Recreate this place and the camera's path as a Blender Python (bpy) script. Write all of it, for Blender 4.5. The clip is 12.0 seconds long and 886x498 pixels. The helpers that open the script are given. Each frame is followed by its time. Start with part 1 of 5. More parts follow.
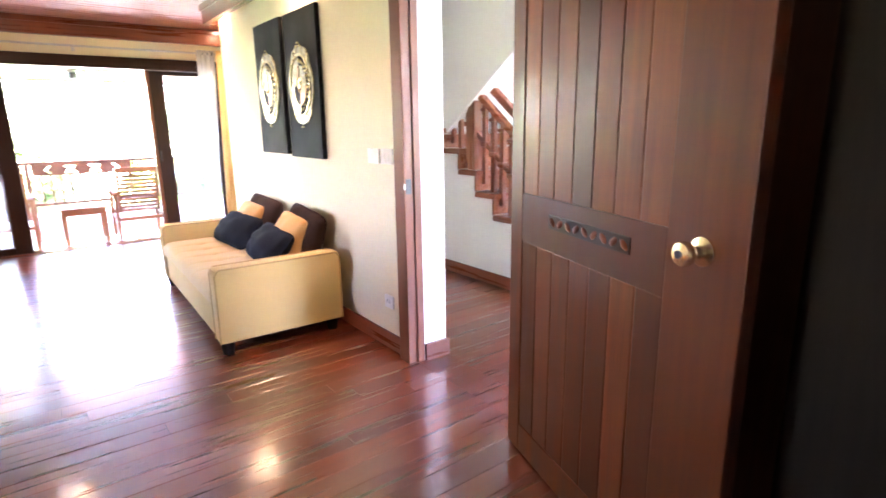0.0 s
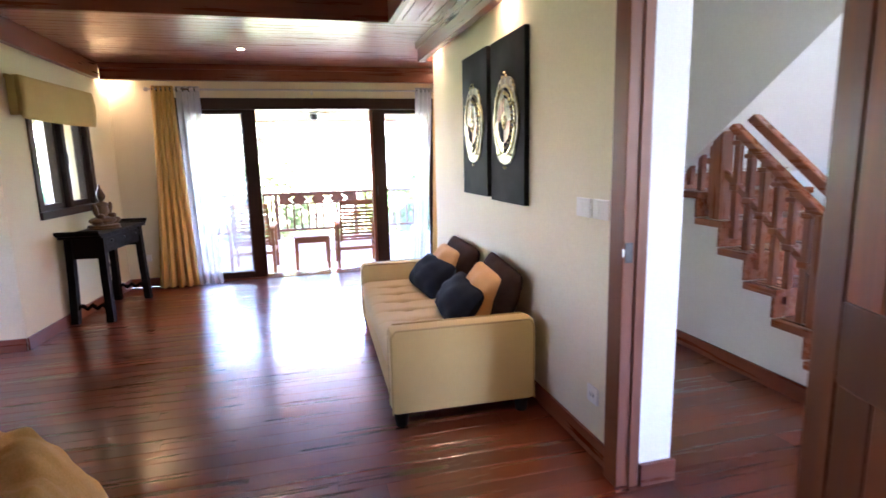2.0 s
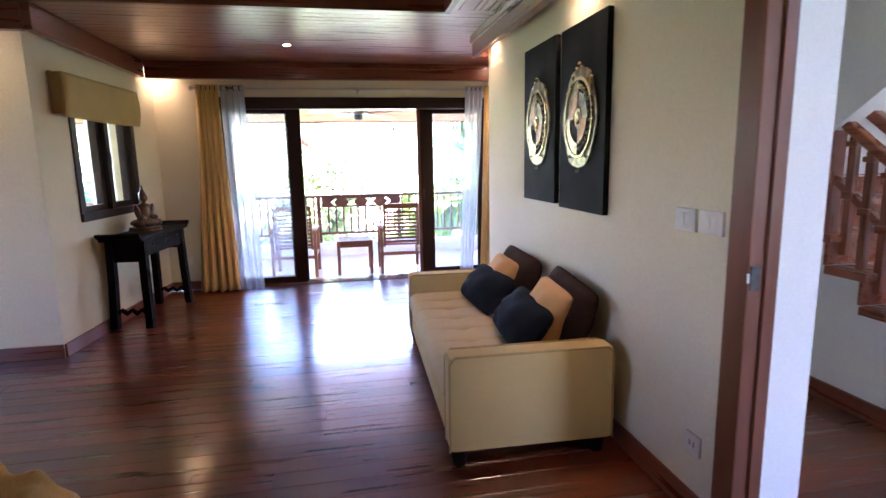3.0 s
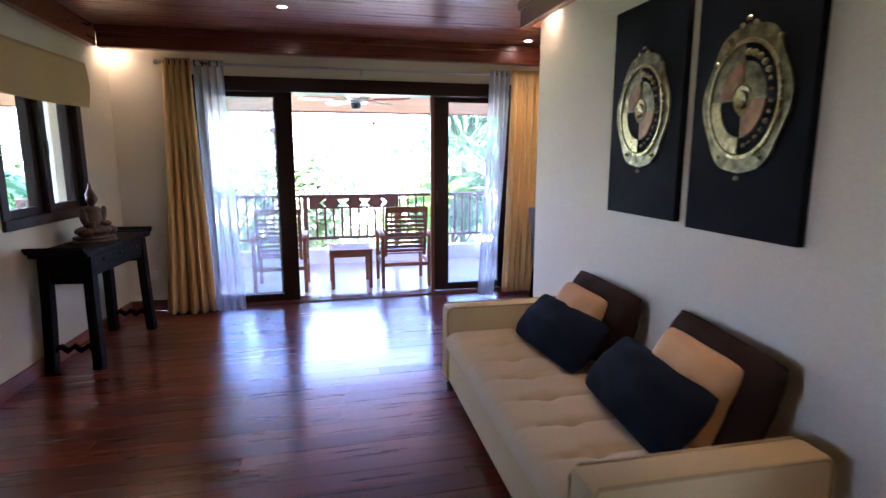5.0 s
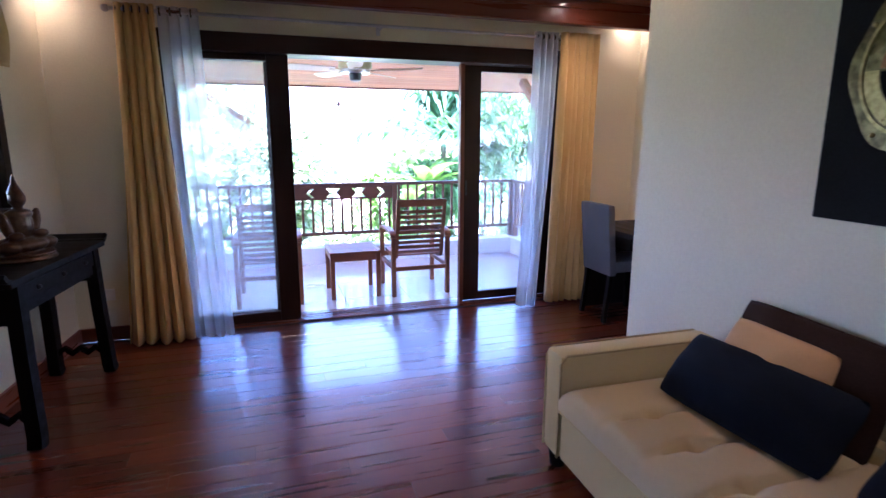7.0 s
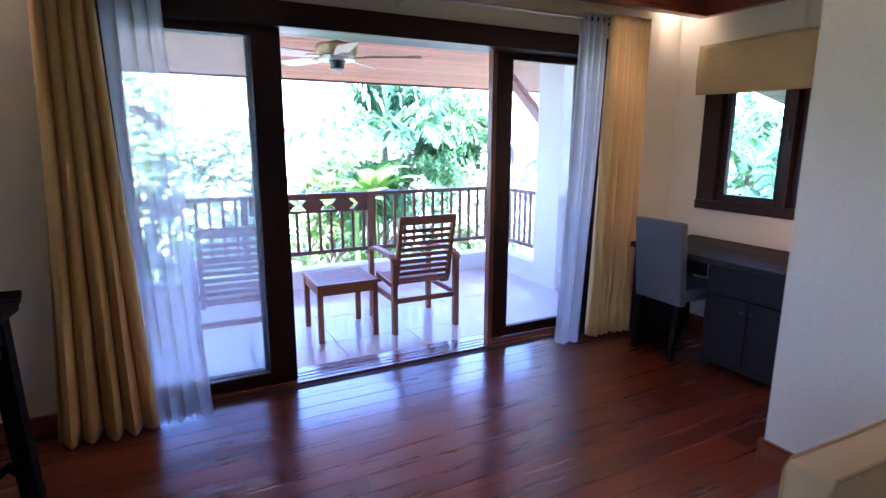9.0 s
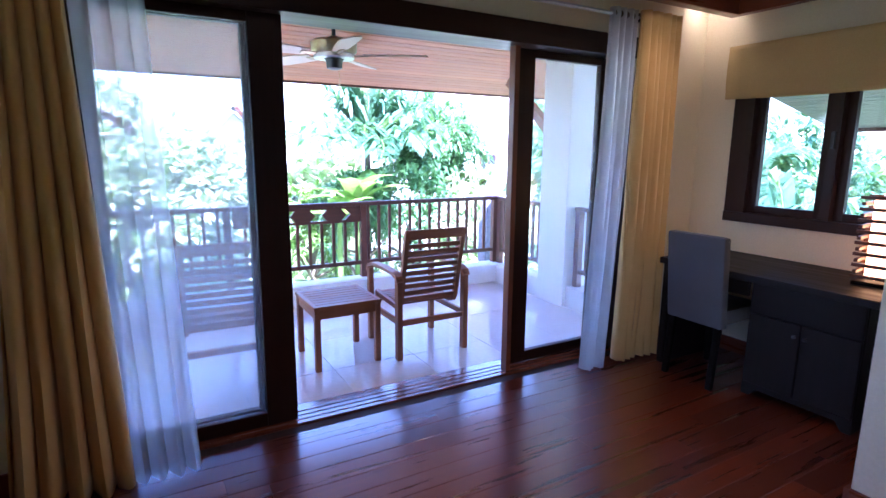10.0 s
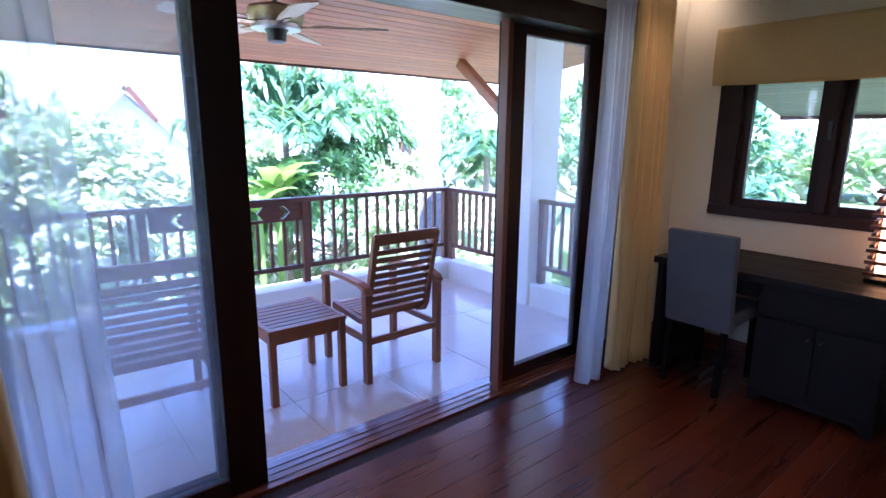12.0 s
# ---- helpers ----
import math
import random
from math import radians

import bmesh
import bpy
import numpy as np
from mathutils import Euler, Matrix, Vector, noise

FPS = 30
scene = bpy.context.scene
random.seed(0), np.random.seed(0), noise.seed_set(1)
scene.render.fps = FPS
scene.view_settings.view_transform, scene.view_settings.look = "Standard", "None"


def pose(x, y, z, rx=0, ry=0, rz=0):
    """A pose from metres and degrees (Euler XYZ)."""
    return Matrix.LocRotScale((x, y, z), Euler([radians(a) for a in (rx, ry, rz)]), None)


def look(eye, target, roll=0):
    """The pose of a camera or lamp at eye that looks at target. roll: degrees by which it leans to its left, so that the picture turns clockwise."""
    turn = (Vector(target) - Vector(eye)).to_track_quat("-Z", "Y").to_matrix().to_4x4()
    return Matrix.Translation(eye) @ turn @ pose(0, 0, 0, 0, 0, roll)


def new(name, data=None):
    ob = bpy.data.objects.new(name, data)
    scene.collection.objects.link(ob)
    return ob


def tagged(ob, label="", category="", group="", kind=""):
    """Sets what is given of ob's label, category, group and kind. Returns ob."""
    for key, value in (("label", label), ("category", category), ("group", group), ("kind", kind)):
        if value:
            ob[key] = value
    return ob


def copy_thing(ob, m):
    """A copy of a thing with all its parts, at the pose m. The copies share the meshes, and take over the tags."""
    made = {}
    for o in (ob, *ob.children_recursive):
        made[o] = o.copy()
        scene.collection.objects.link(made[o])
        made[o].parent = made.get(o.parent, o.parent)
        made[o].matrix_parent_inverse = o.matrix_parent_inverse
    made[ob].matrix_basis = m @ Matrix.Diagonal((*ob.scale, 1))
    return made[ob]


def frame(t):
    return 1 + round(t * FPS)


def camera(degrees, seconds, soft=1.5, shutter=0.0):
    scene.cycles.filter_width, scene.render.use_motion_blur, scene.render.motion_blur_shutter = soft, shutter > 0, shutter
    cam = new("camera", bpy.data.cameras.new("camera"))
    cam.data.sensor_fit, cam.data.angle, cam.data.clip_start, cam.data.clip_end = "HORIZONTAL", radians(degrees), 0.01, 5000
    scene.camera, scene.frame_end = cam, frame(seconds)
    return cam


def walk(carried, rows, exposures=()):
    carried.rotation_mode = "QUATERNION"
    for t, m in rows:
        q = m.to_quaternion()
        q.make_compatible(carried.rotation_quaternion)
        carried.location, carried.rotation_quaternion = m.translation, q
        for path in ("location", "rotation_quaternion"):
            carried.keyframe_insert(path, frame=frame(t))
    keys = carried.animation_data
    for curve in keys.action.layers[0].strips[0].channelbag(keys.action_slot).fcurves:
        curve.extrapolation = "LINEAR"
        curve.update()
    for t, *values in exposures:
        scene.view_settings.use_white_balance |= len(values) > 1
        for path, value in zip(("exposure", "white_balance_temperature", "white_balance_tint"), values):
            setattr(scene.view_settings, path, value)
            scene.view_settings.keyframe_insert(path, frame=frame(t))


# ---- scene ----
cam = camera(79.1, 12.0, 1.5, 0.5)
PATH = [
    (0, (3.86, 1.67, 1.326), (5.036, 3.223, 0.871), -0.8),
    (0.5, (4.033, 1.762, 1.33), (5.028, 3.441, 0.895), -0.0),
    (1, (4.168, 1.952, 1.328), (4.98, 3.736, 0.929), 0.2),
    (1.5, (4.209, 2.067, 1.373), (4.844, 3.926, 0.997), -0.8),
    (2, (4.206, 2.224, 1.393), (4.703, 4.131, 1.053), -1.4),
    (2.5, (4.19, 2.395, 1.4), (4.598, 4.326, 1.074), -1.5),
    (3, (4.163, 2.596, 1.39), (4.526, 4.536, 1.062), -1.1),
    (5, (3.915, 3.644, 1.394), (4.377, 5.561, 1.055), 0.0),
    (5.5, (3.808, 3.948, 1.385), (4.292, 5.857, 1.037), -0.3),
    (6, (3.72, 4.23, 1.377), (4.231, 6.128, 1.01), -0.3),
    (6.5, (3.658, 4.505, 1.368), (4.206, 6.39, 0.988), 0.2),
    (7, (3.558, 4.775, 1.387), (4.167, 6.637, 0.988), 0.1),
    (9, (3.164, 5.905, 1.407), (4.056, 7.651, 1.01), 0.2),
    (9.5, (3.144, 6.133, 1.393), (4.068, 7.866, 1.016), 0.3),
    (10, (3.12, 6.353, 1.385), (4.097, 8.06, 1.021), 0.5),
    (10.5, (3.135, 6.515, 1.375), (4.156, 8.198, 1.021), 0.5),
    (11, (3.124, 6.659, 1.379), (4.209, 8.301, 1.022), 0.3),
    (11.5, (3.095, 6.797, 1.375), (4.25, 8.388, 1.008), 0.3),
    (12, (3.067, 6.978, 1.418), (4.301, 8.495, 1.0), 0.5),
]
EXPOSURES = [(0.0, 6.62, 6300, 37), (0.6, 6.3, 6150, 37), (1.0, 6.08, 6050, 37), (1.8, 5.65, 5900, 36), (2.5, 5.15, 5800, 36), (3.2, 4.75, 5650, 37),
             (5.0, 4.35, 5200, 39), (7.0, 4.07, 4950, 39), (9.0, 3.85, 4880, 39), (12.0, 3.26, 4930, 37)]
walk(cam, [(t, look(eye, target, roll)) for t, eye, target, roll in PATH], EXPOSURES)

# ---- world and sun ----
SUN_EL, SUN_AZ = radians(58), radians(205)
world = bpy.data.worlds.new("sky")
scene.world = world
world.use_nodes = True
wn, wl = world.node_tree.nodes, world.node_tree.links
sky = wn.new("ShaderNodeTexSky")
sky.sky_type = "NISHITA"
sky.sun_disc = False
sky.sun_elevation, sky.sun_rotation = SUN_EL, SUN_AZ
sky.dust_density = 1.2
wl.new(sky.outputs[0], wn["Background"].inputs[0])
wn["Background"].inputs[1].default_value = 0.15
sun = new("sun", bpy.data.lights.new("sun", "SUN"))
sun.data.energy, sun.data.angle, sun.data.color = 5.0, radians(0.6), (1.0, 0.96, 0.88)
sun_way = Vector((math.sin(SUN_AZ) * math.cos(SUN_EL), math.cos(SUN_AZ) * math.cos(SUN_EL), math.sin(SUN_EL)))
sun.matrix_world = look(sun_way * 40, (0, 0, 0))

# ---- materials ----
def nodes_of(name):
    m = bpy.data.materials.new(name)
    m.use_nodes = True
    return m, m.node_tree.nodes, m.node_tree.links, m.node_tree.nodes["Principled BSDF"]


def mixed(n, l, fac, a, b, how="MIX"):
    x = n.new("ShaderNodeMix")
    x.data_type, x.blend_type = "RGBA", how
    for socket, v in ((x.inputs[0], fac), (x.inputs[6], a), (x.inputs[7], b)):
        if isinstance(v, bpy.types.NodeSocket):
            l.new(v, socket)
        elif isinstance(v, (int, float)):
            socket.default_value = v
        else:
            socket.default_value = (*v, 1)
    return x.outputs[2]


def noise_at(n, l, co, scale, detail=4, rough=0.55):
    t = n.new("ShaderNodeTexNoise")
    t.inputs["Scale"].default_value, t.inputs["Detail"].default_value, t.inputs["Roughness"].default_value = scale, detail, rough
    l.new(co, t.inputs["Vector"])
    return t.outputs[0]


def spread(n, l, v, lo, hi, a=0.0, b=1.0):
    r = n.new("ShaderNodeMapRange")
    r.inputs[1].default_value, r.inputs[2].default_value, r.inputs[3].default_value, r.inputs[4].default_value = lo, hi, a, b
    l.new(v, r.inputs[0])
    return r.outputs[0]


def bumped(n, l, p, h, strength, distance):
    b = n.new("ShaderNodeBump")
    b.inputs["Strength"].default_value, b.inputs["Distance"].default_value = strength, distance
    l.new(h, b.inputs["Height"])
    l.new(b.outputs[0], p.inputs["Normal"])


def surface(name, c1, c2, rough=0.6, fine=60.0, coarse=3.0, bump=0.15, dist=0.002, metal=0.0, stain=0.12, sheen=0.0, piece=0.0, gloss=0.5):
    """Plain material with grain, patchy tone and relief."""
    m, n, l, p = nodes_of(name)
    co = n.new("ShaderNodeTexCoord").outputs["Object"]
    f, g = noise_at(n, l, co, fine), noise_at(n, l, co, coarse)
    c = mixed(n, l, spread(n, l, f, 0.3, 0.7), c1, c2)
    c = mixed(n, l, spread(n, l, g, 0.35, 0.75, 0, stain), c, tuple(v * 0.55 for v in c1))
    if piece:
        r = n.new("ShaderNodeObjectInfo").outputs["Random"]
        c = mixed(n, l, spread(n, l, r, 0, 1, 0, piece), c, tuple(v * 0.5 for v in c1))
    l.new(c, p.inputs["Base Color"])
    l.new(spread(n, l, g, 0.3, 0.7, rough * 0.85, min(1, rough * 1.15)), p.inputs["Roughness"])
    p.inputs["Metallic"].default_value = metal
    p.inputs["Sheen Weight"].default_value = sheen
    p.inputs["Specular IOR Level"].default_value = gloss
    bumped(n, l, p, f, bump, dist)
    return m


def wood(name, c1, c2, rough=0.35, axis=0, piece=0.35, island=False, coat=0.0, grain=1.0, bump=0.2, gloss=0.5, coat_rough=0.14, coat_ior=1.5):
    """Wood with grain along one axis of the object; pieces differ in tone."""
    m, n, l, p = nodes_of(name)
    co = n.new("ShaderNodeTexCoord").outputs["Object"]
    if island:
        r = n.new("ShaderNodeNewGeometry").outputs["Random Per Island"]
    else:
        r = n.new("ShaderNodeObjectInfo").outputs["Random"]
    off = n.new("ShaderNodeVectorMath")
    off.operation = "ADD"
    comb = n.new("ShaderNodeCombineXYZ")
    for i in range(3):
        l.new(spread(n, l, r, 0, 1, 0, 37.0 + 11 * i), comb.inputs[i])
    l.new(co, off.inputs[0])
    l.new(comb.outputs[0], off.inputs[1])
    mp = n.new("ShaderNodeMapping")
    s = [26.0 * grain] * 3
    s[axis] = 1.3 * grain
    mp.inputs["Scale"].default_value = s
    l.new(off.outputs[0], mp.inputs[0])
    f = noise_at(n, l, mp.outputs[0], 1.0, 6, 0.6)
    g = noise_at(n, l, off.outputs[0], 1.7, 3)
    c = mixed(n, l, spread(n, l, f, 0.3, 0.7), c1, c2)
    c = mixed(n, l, spread(n, l, r, 0, 1, 0, piece), c, tuple(v * 0.45 for v in c1))
    c = mixed(n, l, spread(n, l, g, 0.4, 0.8, 0, 0.35), c, tuple(v * 0.6 for v in c1))
    l.new(c, p.inputs["Base Color"])
    l.new(spread(n, l, f, 0.3, 0.75, rough * 0.8, rough * 1.3), p.inputs["Roughness"])
    p.inputs["Coat Weight"].default_value = coat
    p.inputs["Specular IOR Level"].default_value = gloss
    p.inputs["Coat Roughness"].default_value = coat_rough
    p.inputs["Coat IOR"].default_value = coat_ior
    bumped(n, l, p, f, bump, 0.001)
    return m


def glass_pane(name, tint=(0.96, 0.98, 0.99), veil=0.0):
    """Clear pane: mirror-like at flat angles, with a pale bluish diffuse veil mixed in."""
    m, n, l, p = nodes_of(name)
    tr, gl, lw, mx = (n.new("ShaderNodeBsdfTransparent"), n.new("ShaderNodeBsdfGlossy"), n.new("ShaderNodeLayerWeight"), n.new("ShaderNodeMixShader"))
    tr.inputs[0].default_value = (*tint, 1)
    gl.inputs["Roughness"].default_value = 0.02
    lw.inputs[0].default_value = 0.5
    pw = n.new("ShaderNodeMath")
    pw.operation = "POWER"
    pw.inputs[1].default_value = 5.0
    l.new(lw.outputs["Facing"], pw.inputs[0])
    l.new(spread(n, l, pw.outputs[0], 0, 1, 0.035, 0.9), mx.inputs[0])
    df, tl, md, mh = (n.new("ShaderNodeBsdfDiffuse"), n.new("ShaderNodeBsdfTranslucent"), n.new("ShaderNodeMixShader"), n.new("ShaderNodeMixShader"))
    for b in (df, tl):
        b.inputs[0].default_value = (0.8, 0.85, 0.95, 1)
    md.inputs[0].default_value = 0.7
    l.new(df.outputs[0], md.inputs[1])
    l.new(tl.outputs[0], md.inputs[2])
    co = n.new("ShaderNodeTexCoord").outputs["Object"]
    l.new(spread(n, l, noise_at(n, l, co, 2.5), 0.3, 0.7, veil * 0.8, veil * 1.2), mh.inputs[0])
    l.new(tr.outputs[0], mh.inputs[1])
    l.new(md.outputs[0], mh.inputs[2])
    l.new(mh.outputs[0], mx.inputs[1])
    l.new(gl.outputs[0], mx.inputs[2])
    l.new(mx.outputs[0], n["Material Output"].inputs[0])
    return m


def cloth_sheer(name, color, clear=0.45):
    m, n, l, p = nodes_of(name)
    df, tl, tr = n.new("ShaderNodeBsdfDiffuse"), n.new("ShaderNodeBsdfTranslucent"), n.new("ShaderNodeBsdfTransparent")
    m1, m2 = n.new("ShaderNodeMixShader"), n.new("ShaderNodeMixShader")
    co = n.new("ShaderNodeTexCoord").outputs["Object"]
    g = noise_at(n, l, co, 9.0)
    for b in (df, tl):
        b.inputs[0].default_value = (*color, 1)
    m1.inputs[0].default_value = 0.85
    l.new(df.outputs[0], m1.inputs[1])
    l.new(tl.outputs[0], m1.inputs[2])
    l.new(spread(n, l, g, 0.3, 0.7, clear * 0.96, clear * 1.04), m2.inputs[0])
    l.new(m1.outputs[0], m2.inputs[1])
    l.new(tr.outputs[0], m2.inputs[2])
    l.new(m2.outputs[0], n["Material Output"].inputs[0])
    return m


def leafy(name, c1, c2, island=True):
    """Foliage: leaves differ, thin enough to let light through."""
    m, n, l, p = nodes_of(name)
    r = n.new("ShaderNodeNewGeometry").outputs["Random Per Island"]
    c = mixed(n, l, r, c1, c2)
    tl, mx = n.new("ShaderNodeBsdfTranslucent"), n.new("ShaderNodeMixShader")
    l.new(c, p.inputs["Base Color"])
    l.new(mixed(n, l, 0.5, c, (0.25, 0.4, 0.04)), tl.inputs[0])
    p.inputs["Roughness"].default_value = 0.35
    mx.inputs[0].default_value = 0.45
    l.new(p.outputs[0], mx.inputs[1])
    l.new(tl.outputs[0], mx.inputs[2])
    l.new(mx.outputs[0], n["Material Output"].inputs[0])
    return m


def glowing(name, color, strength):
    m, n, l, p = nodes_of(name)
    p.inputs["Base Color"].default_value = (*color, 1)
    p.inputs["Emission Color"].default_value = (*color, 1)
    p.inputs["Emission Strength"].default_value = strength
    return m


PLASTER = surface("cream_plaster", (0.74, 0.67, 0.47), (0.80, 0.73, 0.53), 0.75, 90, 1.2, 0.12, 0.0015, stain=0.06)
WHITE = surface("white_plaster", (0.80, 0.80, 0.79), (0.85, 0.85, 0.84), 0.75, 80, 1.5, 0.1, 0.0015, stain=0.05)
FLOORWOOD = wood("polished_floor_wood", (0.135, 0.023, 0.006), (0.20, 0.037, 0.009), 0.3, 0, 0.8, coat=1.0, gloss=0.25, coat_rough=0.15, coat_ior=1.72, bump=0.08)
FLOORREST = wood("polished_floor_wood_rest", (0.135, 0.023, 0.006), (0.20, 0.037, 0.009), 0.3, 0, 0.8, True, coat=1.0, gloss=0.25, coat_rough=0.15, coat_ior=1.72, bump=0.08)
GAP = surface("dark_gap", (0.02, 0.008, 0.004), (0.03, 0.012, 0.006), 0.8)
CEILWOOD = wood("varnished_ceiling_board", (0.30, 0.10, 0.055), (0.38, 0.14, 0.08), 0.3, 0, 0.2, True, coat=0.5, bump=0.1, coat_rough=0.3)
CEILWOOD_Y = wood("varnished_ceiling_board_lengthwise", (0.30, 0.10, 0.055), (0.38, 0.14, 0.08), 0.3, 1, 0.2, True, coat=0.5, bump=0.1, coat_rough=0.3)
TRIM = wood("red_brown_trim", (0.15, 0.035, 0.013), (0.24, 0.06, 0.022), 0.3, 1, 0.2, coat=0.25)
TRIM_X = wood("red_brown_trim_x", (0.13, 0.032, 0.014), (0.2, 0.05, 0.02), 0.3, 0, 0.2, coat=0.25)
TRIM_Z = wood("red_brown_trim_z", (0.15, 0.042, 0.018), (0.24, 0.072, 0.028), 0.4, 2, 0.25, coat=0.06)
DARKFRAME = wood("dark_door_frame_wood", (0.02, 0.008, 0.005), (0.038, 0.013, 0.008), 0.4, 2, 0.2, gloss=0.3)
DARKFRAME_X = wood("dark_door_frame_wood_x", (0.02, 0.008, 0.005), (0.038, 0.013, 0.008), 0.4, 0, 0.2, gloss=0.3)
LEAFWOOD = wood("door_leaf_board", (0.11, 0.025, 0.007), (0.26, 0.066, 0.015), 0.42, 2, 0.95, coat=0.05, gloss=0.3)
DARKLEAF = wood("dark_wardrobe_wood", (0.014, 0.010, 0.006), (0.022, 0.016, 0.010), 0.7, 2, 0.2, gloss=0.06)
STAIRWOOD = wood("stair_wood", (0.22, 0.055, 0.02), (0.32, 0.09, 0.032), 0.28, 1, 0.35, coat=0.3)
STAIRWOOD_Z = wood("stair_wood_upright", (0.2, 0.05, 0.02), (0.3, 0.085, 0.032), 0.28, 2, 0.35, coat=0.3)
TEAK = wood("teak", (0.28, 0.10, 0.04), (0.40, 0.155, 0.062), 0.45, 0, 0.3)
TEAK_Z = wood("teak_upright", (0.26, 0.09, 0.034), (0.38, 0.14, 0.054), 0.45, 2, 0.3)
TEAK_Y = wood("teak_lengthwise", (0.28, 0.10, 0.04), (0.40, 0.155, 0.062), 0.45, 1, 0.3)
RAILWOOD = wood("stained_rail_wood", (0.10, 0.035, 0.02), (0.16, 0.055, 0.03), 0.45, 0, 0.2)
RAILWOOD_Z = wood("stained_rail_wood_upright", (0.12, 0.04, 0.025), (0.18, 0.065, 0.04), 0.45, 2, 0.3)
SOFFIT = wood("balcony_soffit_board", (0.50, 0.17, 0.085), (0.66, 0.27, 0.14), 0.5, 0, 0.45, True, gloss=0.25)
TILE = surface("pale_stone_tile", (0.72, 0.68, 0.66), (0.79, 0.75, 0.73), 0.17, 30, 2.5, 0.05, 0.001, stain=0.15, piece=0.06)
GROUT = surface("grout", (0.62, 0.58, 0.54), (0.68, 0.64, 0.60), 0.9)
UPHOLSTERY = surface("beige_upholstery", (0.57, 0.415, 0.15), (0.64, 0.475, 0.195), 0.9, 350, 3, 0.3, 0.001, stain=0.08, sheen=0.1)
PIPING = surface("brown_piping", (0.40, 0.28, 0.10), (0.46, 0.33, 0.13), 0.85, 300, 4, 0.3, 0.001)
# Paler copy of the upholstery; daylight on the seat is put into its colour.
SEATCLOTH = surface("daylit_beige_seat_fabric", (0.60, 0.45, 0.215), (0.68, 0.53, 0.275), 0.9, 350, 3, 0.3, 0.001, stain=0.08, sheen=0.1)
NAVY = surface("navy_fabric", (0.006, 0.0075, 0.0115), (0.011, 0.0135, 0.0195), 0.95, 400, 4, 0.4, 0.001, gloss=0.08)
CREAM = surface("cream_fabric", (0.52, 0.275, 0.09), (0.60, 0.34, 0.125), 0.9, 400, 4, 0.4, 0.001, sheen=0.08)
BROWN = surface("dark_brown_fabric", (0.021, 0.010, 0.007), (0.037, 0.018, 0.012), 0.9, 200, 4, 0.4, 0.001, gloss=0.1)
GREY = surface("grey_fabric", (0.08, 0.08, 0.083), (0.115, 0.115, 0.118), 0.9, 400, 4, 0.4, 0.001, sheen=0.2)
BLACKWOOD = wood("black_lacquered_wood", (0.005, 0.004, 0.0035), (0.010, 0.007, 0.006), 0.6, 1, 0.2, gloss=0.1)
DESKWOOD = wood("dark_desk_wood", (0.012, 0.009, 0.008), (0.020, 0.015, 0.013), 0.5, 1, 0.2, gloss=0.18)
DESKWOOD_Z = wood("dark_desk_wood_upright", (0.015, 0.012, 0.011), (0.024, 0.019, 0.018), 0.55, 2, 0.2, gloss=0.15)
GOLDCURTAIN = surface("gold_curtain_cloth", (0.64, 0.405, 0.12), (0.72, 0.475, 0.16), 0.8, 300, 3, 0.3, 0.001, sheen=0.2)
BLINDCLOTH = surface("straw_blind_cloth", (0.50, 0.36, 0.13), (0.58, 0.43, 0.18), 0.85, 200, 3, 0.3, 0.001)
THROW = surface("gold_throw_cloth", (0.52, 0.25, 0.055), (0.62, 0.32, 0.085), 0.9, 140, 8, 0.5, 0.002, gloss=0.1)
SHEER = cloth_sheer("white_sheer_cloth", (0.80, 0.84, 0.90), 0.46)
GLASS = glass_pane("window_glass")
DOORGLASS = glass_pane("veiled_door_glass", veil=0.12)
BRASS = surface("brass", (0.75, 0.62, 0.38), (0.82, 0.70, 0.45), 0.22, 40, 3, 0.05, 0.0005, metal=1.0)
CHROME = surface("brushed_steel", (0.55, 0.55, 0.56), (0.65, 0.65, 0.66), 0.3, 60, 4, 0.05, 0.0005, metal=1.0)
DARKMETAL = surface("dark_metal", (0.05, 0.05, 0.055), (0.08, 0.08, 0.085), 0.4, 60, 4, 0.05, 0.0005, metal=0.8)
PLASTIC = surface("ivory_plastic", (0.78, 0.76, 0.70), (0.82, 0.80, 0.74), 0.35, 40, 3, 0.02, 0.0005, stain=0.03)
BULB = glowing("warm_lamp_glow", (1.0, 0.78, 0.45), 10.0)


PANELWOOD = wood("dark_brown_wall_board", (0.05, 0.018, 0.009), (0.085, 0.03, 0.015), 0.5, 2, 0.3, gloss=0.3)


# ---- building helpers ----
def thing(name, x, y, z, rz=0, label="", category="", group="", kind=""):
    ob = new(name)
    ob.matrix_world = pose(x, y, z, 0, 0, rz)
    ob.empty_display_size = 0.1
    return tagged(ob, label, category, group, kind)


def mesh_of(bm, material, smooth=None):
    me = bpy.data.meshes.new("mesh")
    bmesh.ops.recalc_face_normals(bm, faces=bm.faces)
    if smooth is not None:
        for f in bm.faces:
            f.smooth = True
        for e in bm.edges:
            if len(e.link_faces) == 2 and e.calc_face_angle() > radians(smooth):
                e.smooth = False
    bm.to_mesh(me)
    bm.free()
    me.materials.append(material)
    return me


def part(name, bm, material, parent=None, label="", smooth=None):
    ob = new(name, mesh_of(bm, material, smooth))
    ob.parent = parent
    return tagged(ob, label)


def structure(name, bm, material, label, category, parent=None, smooth=None):
    return tagged(part(name, bm, material, parent, smooth=smooth), label, category, "", "structure")


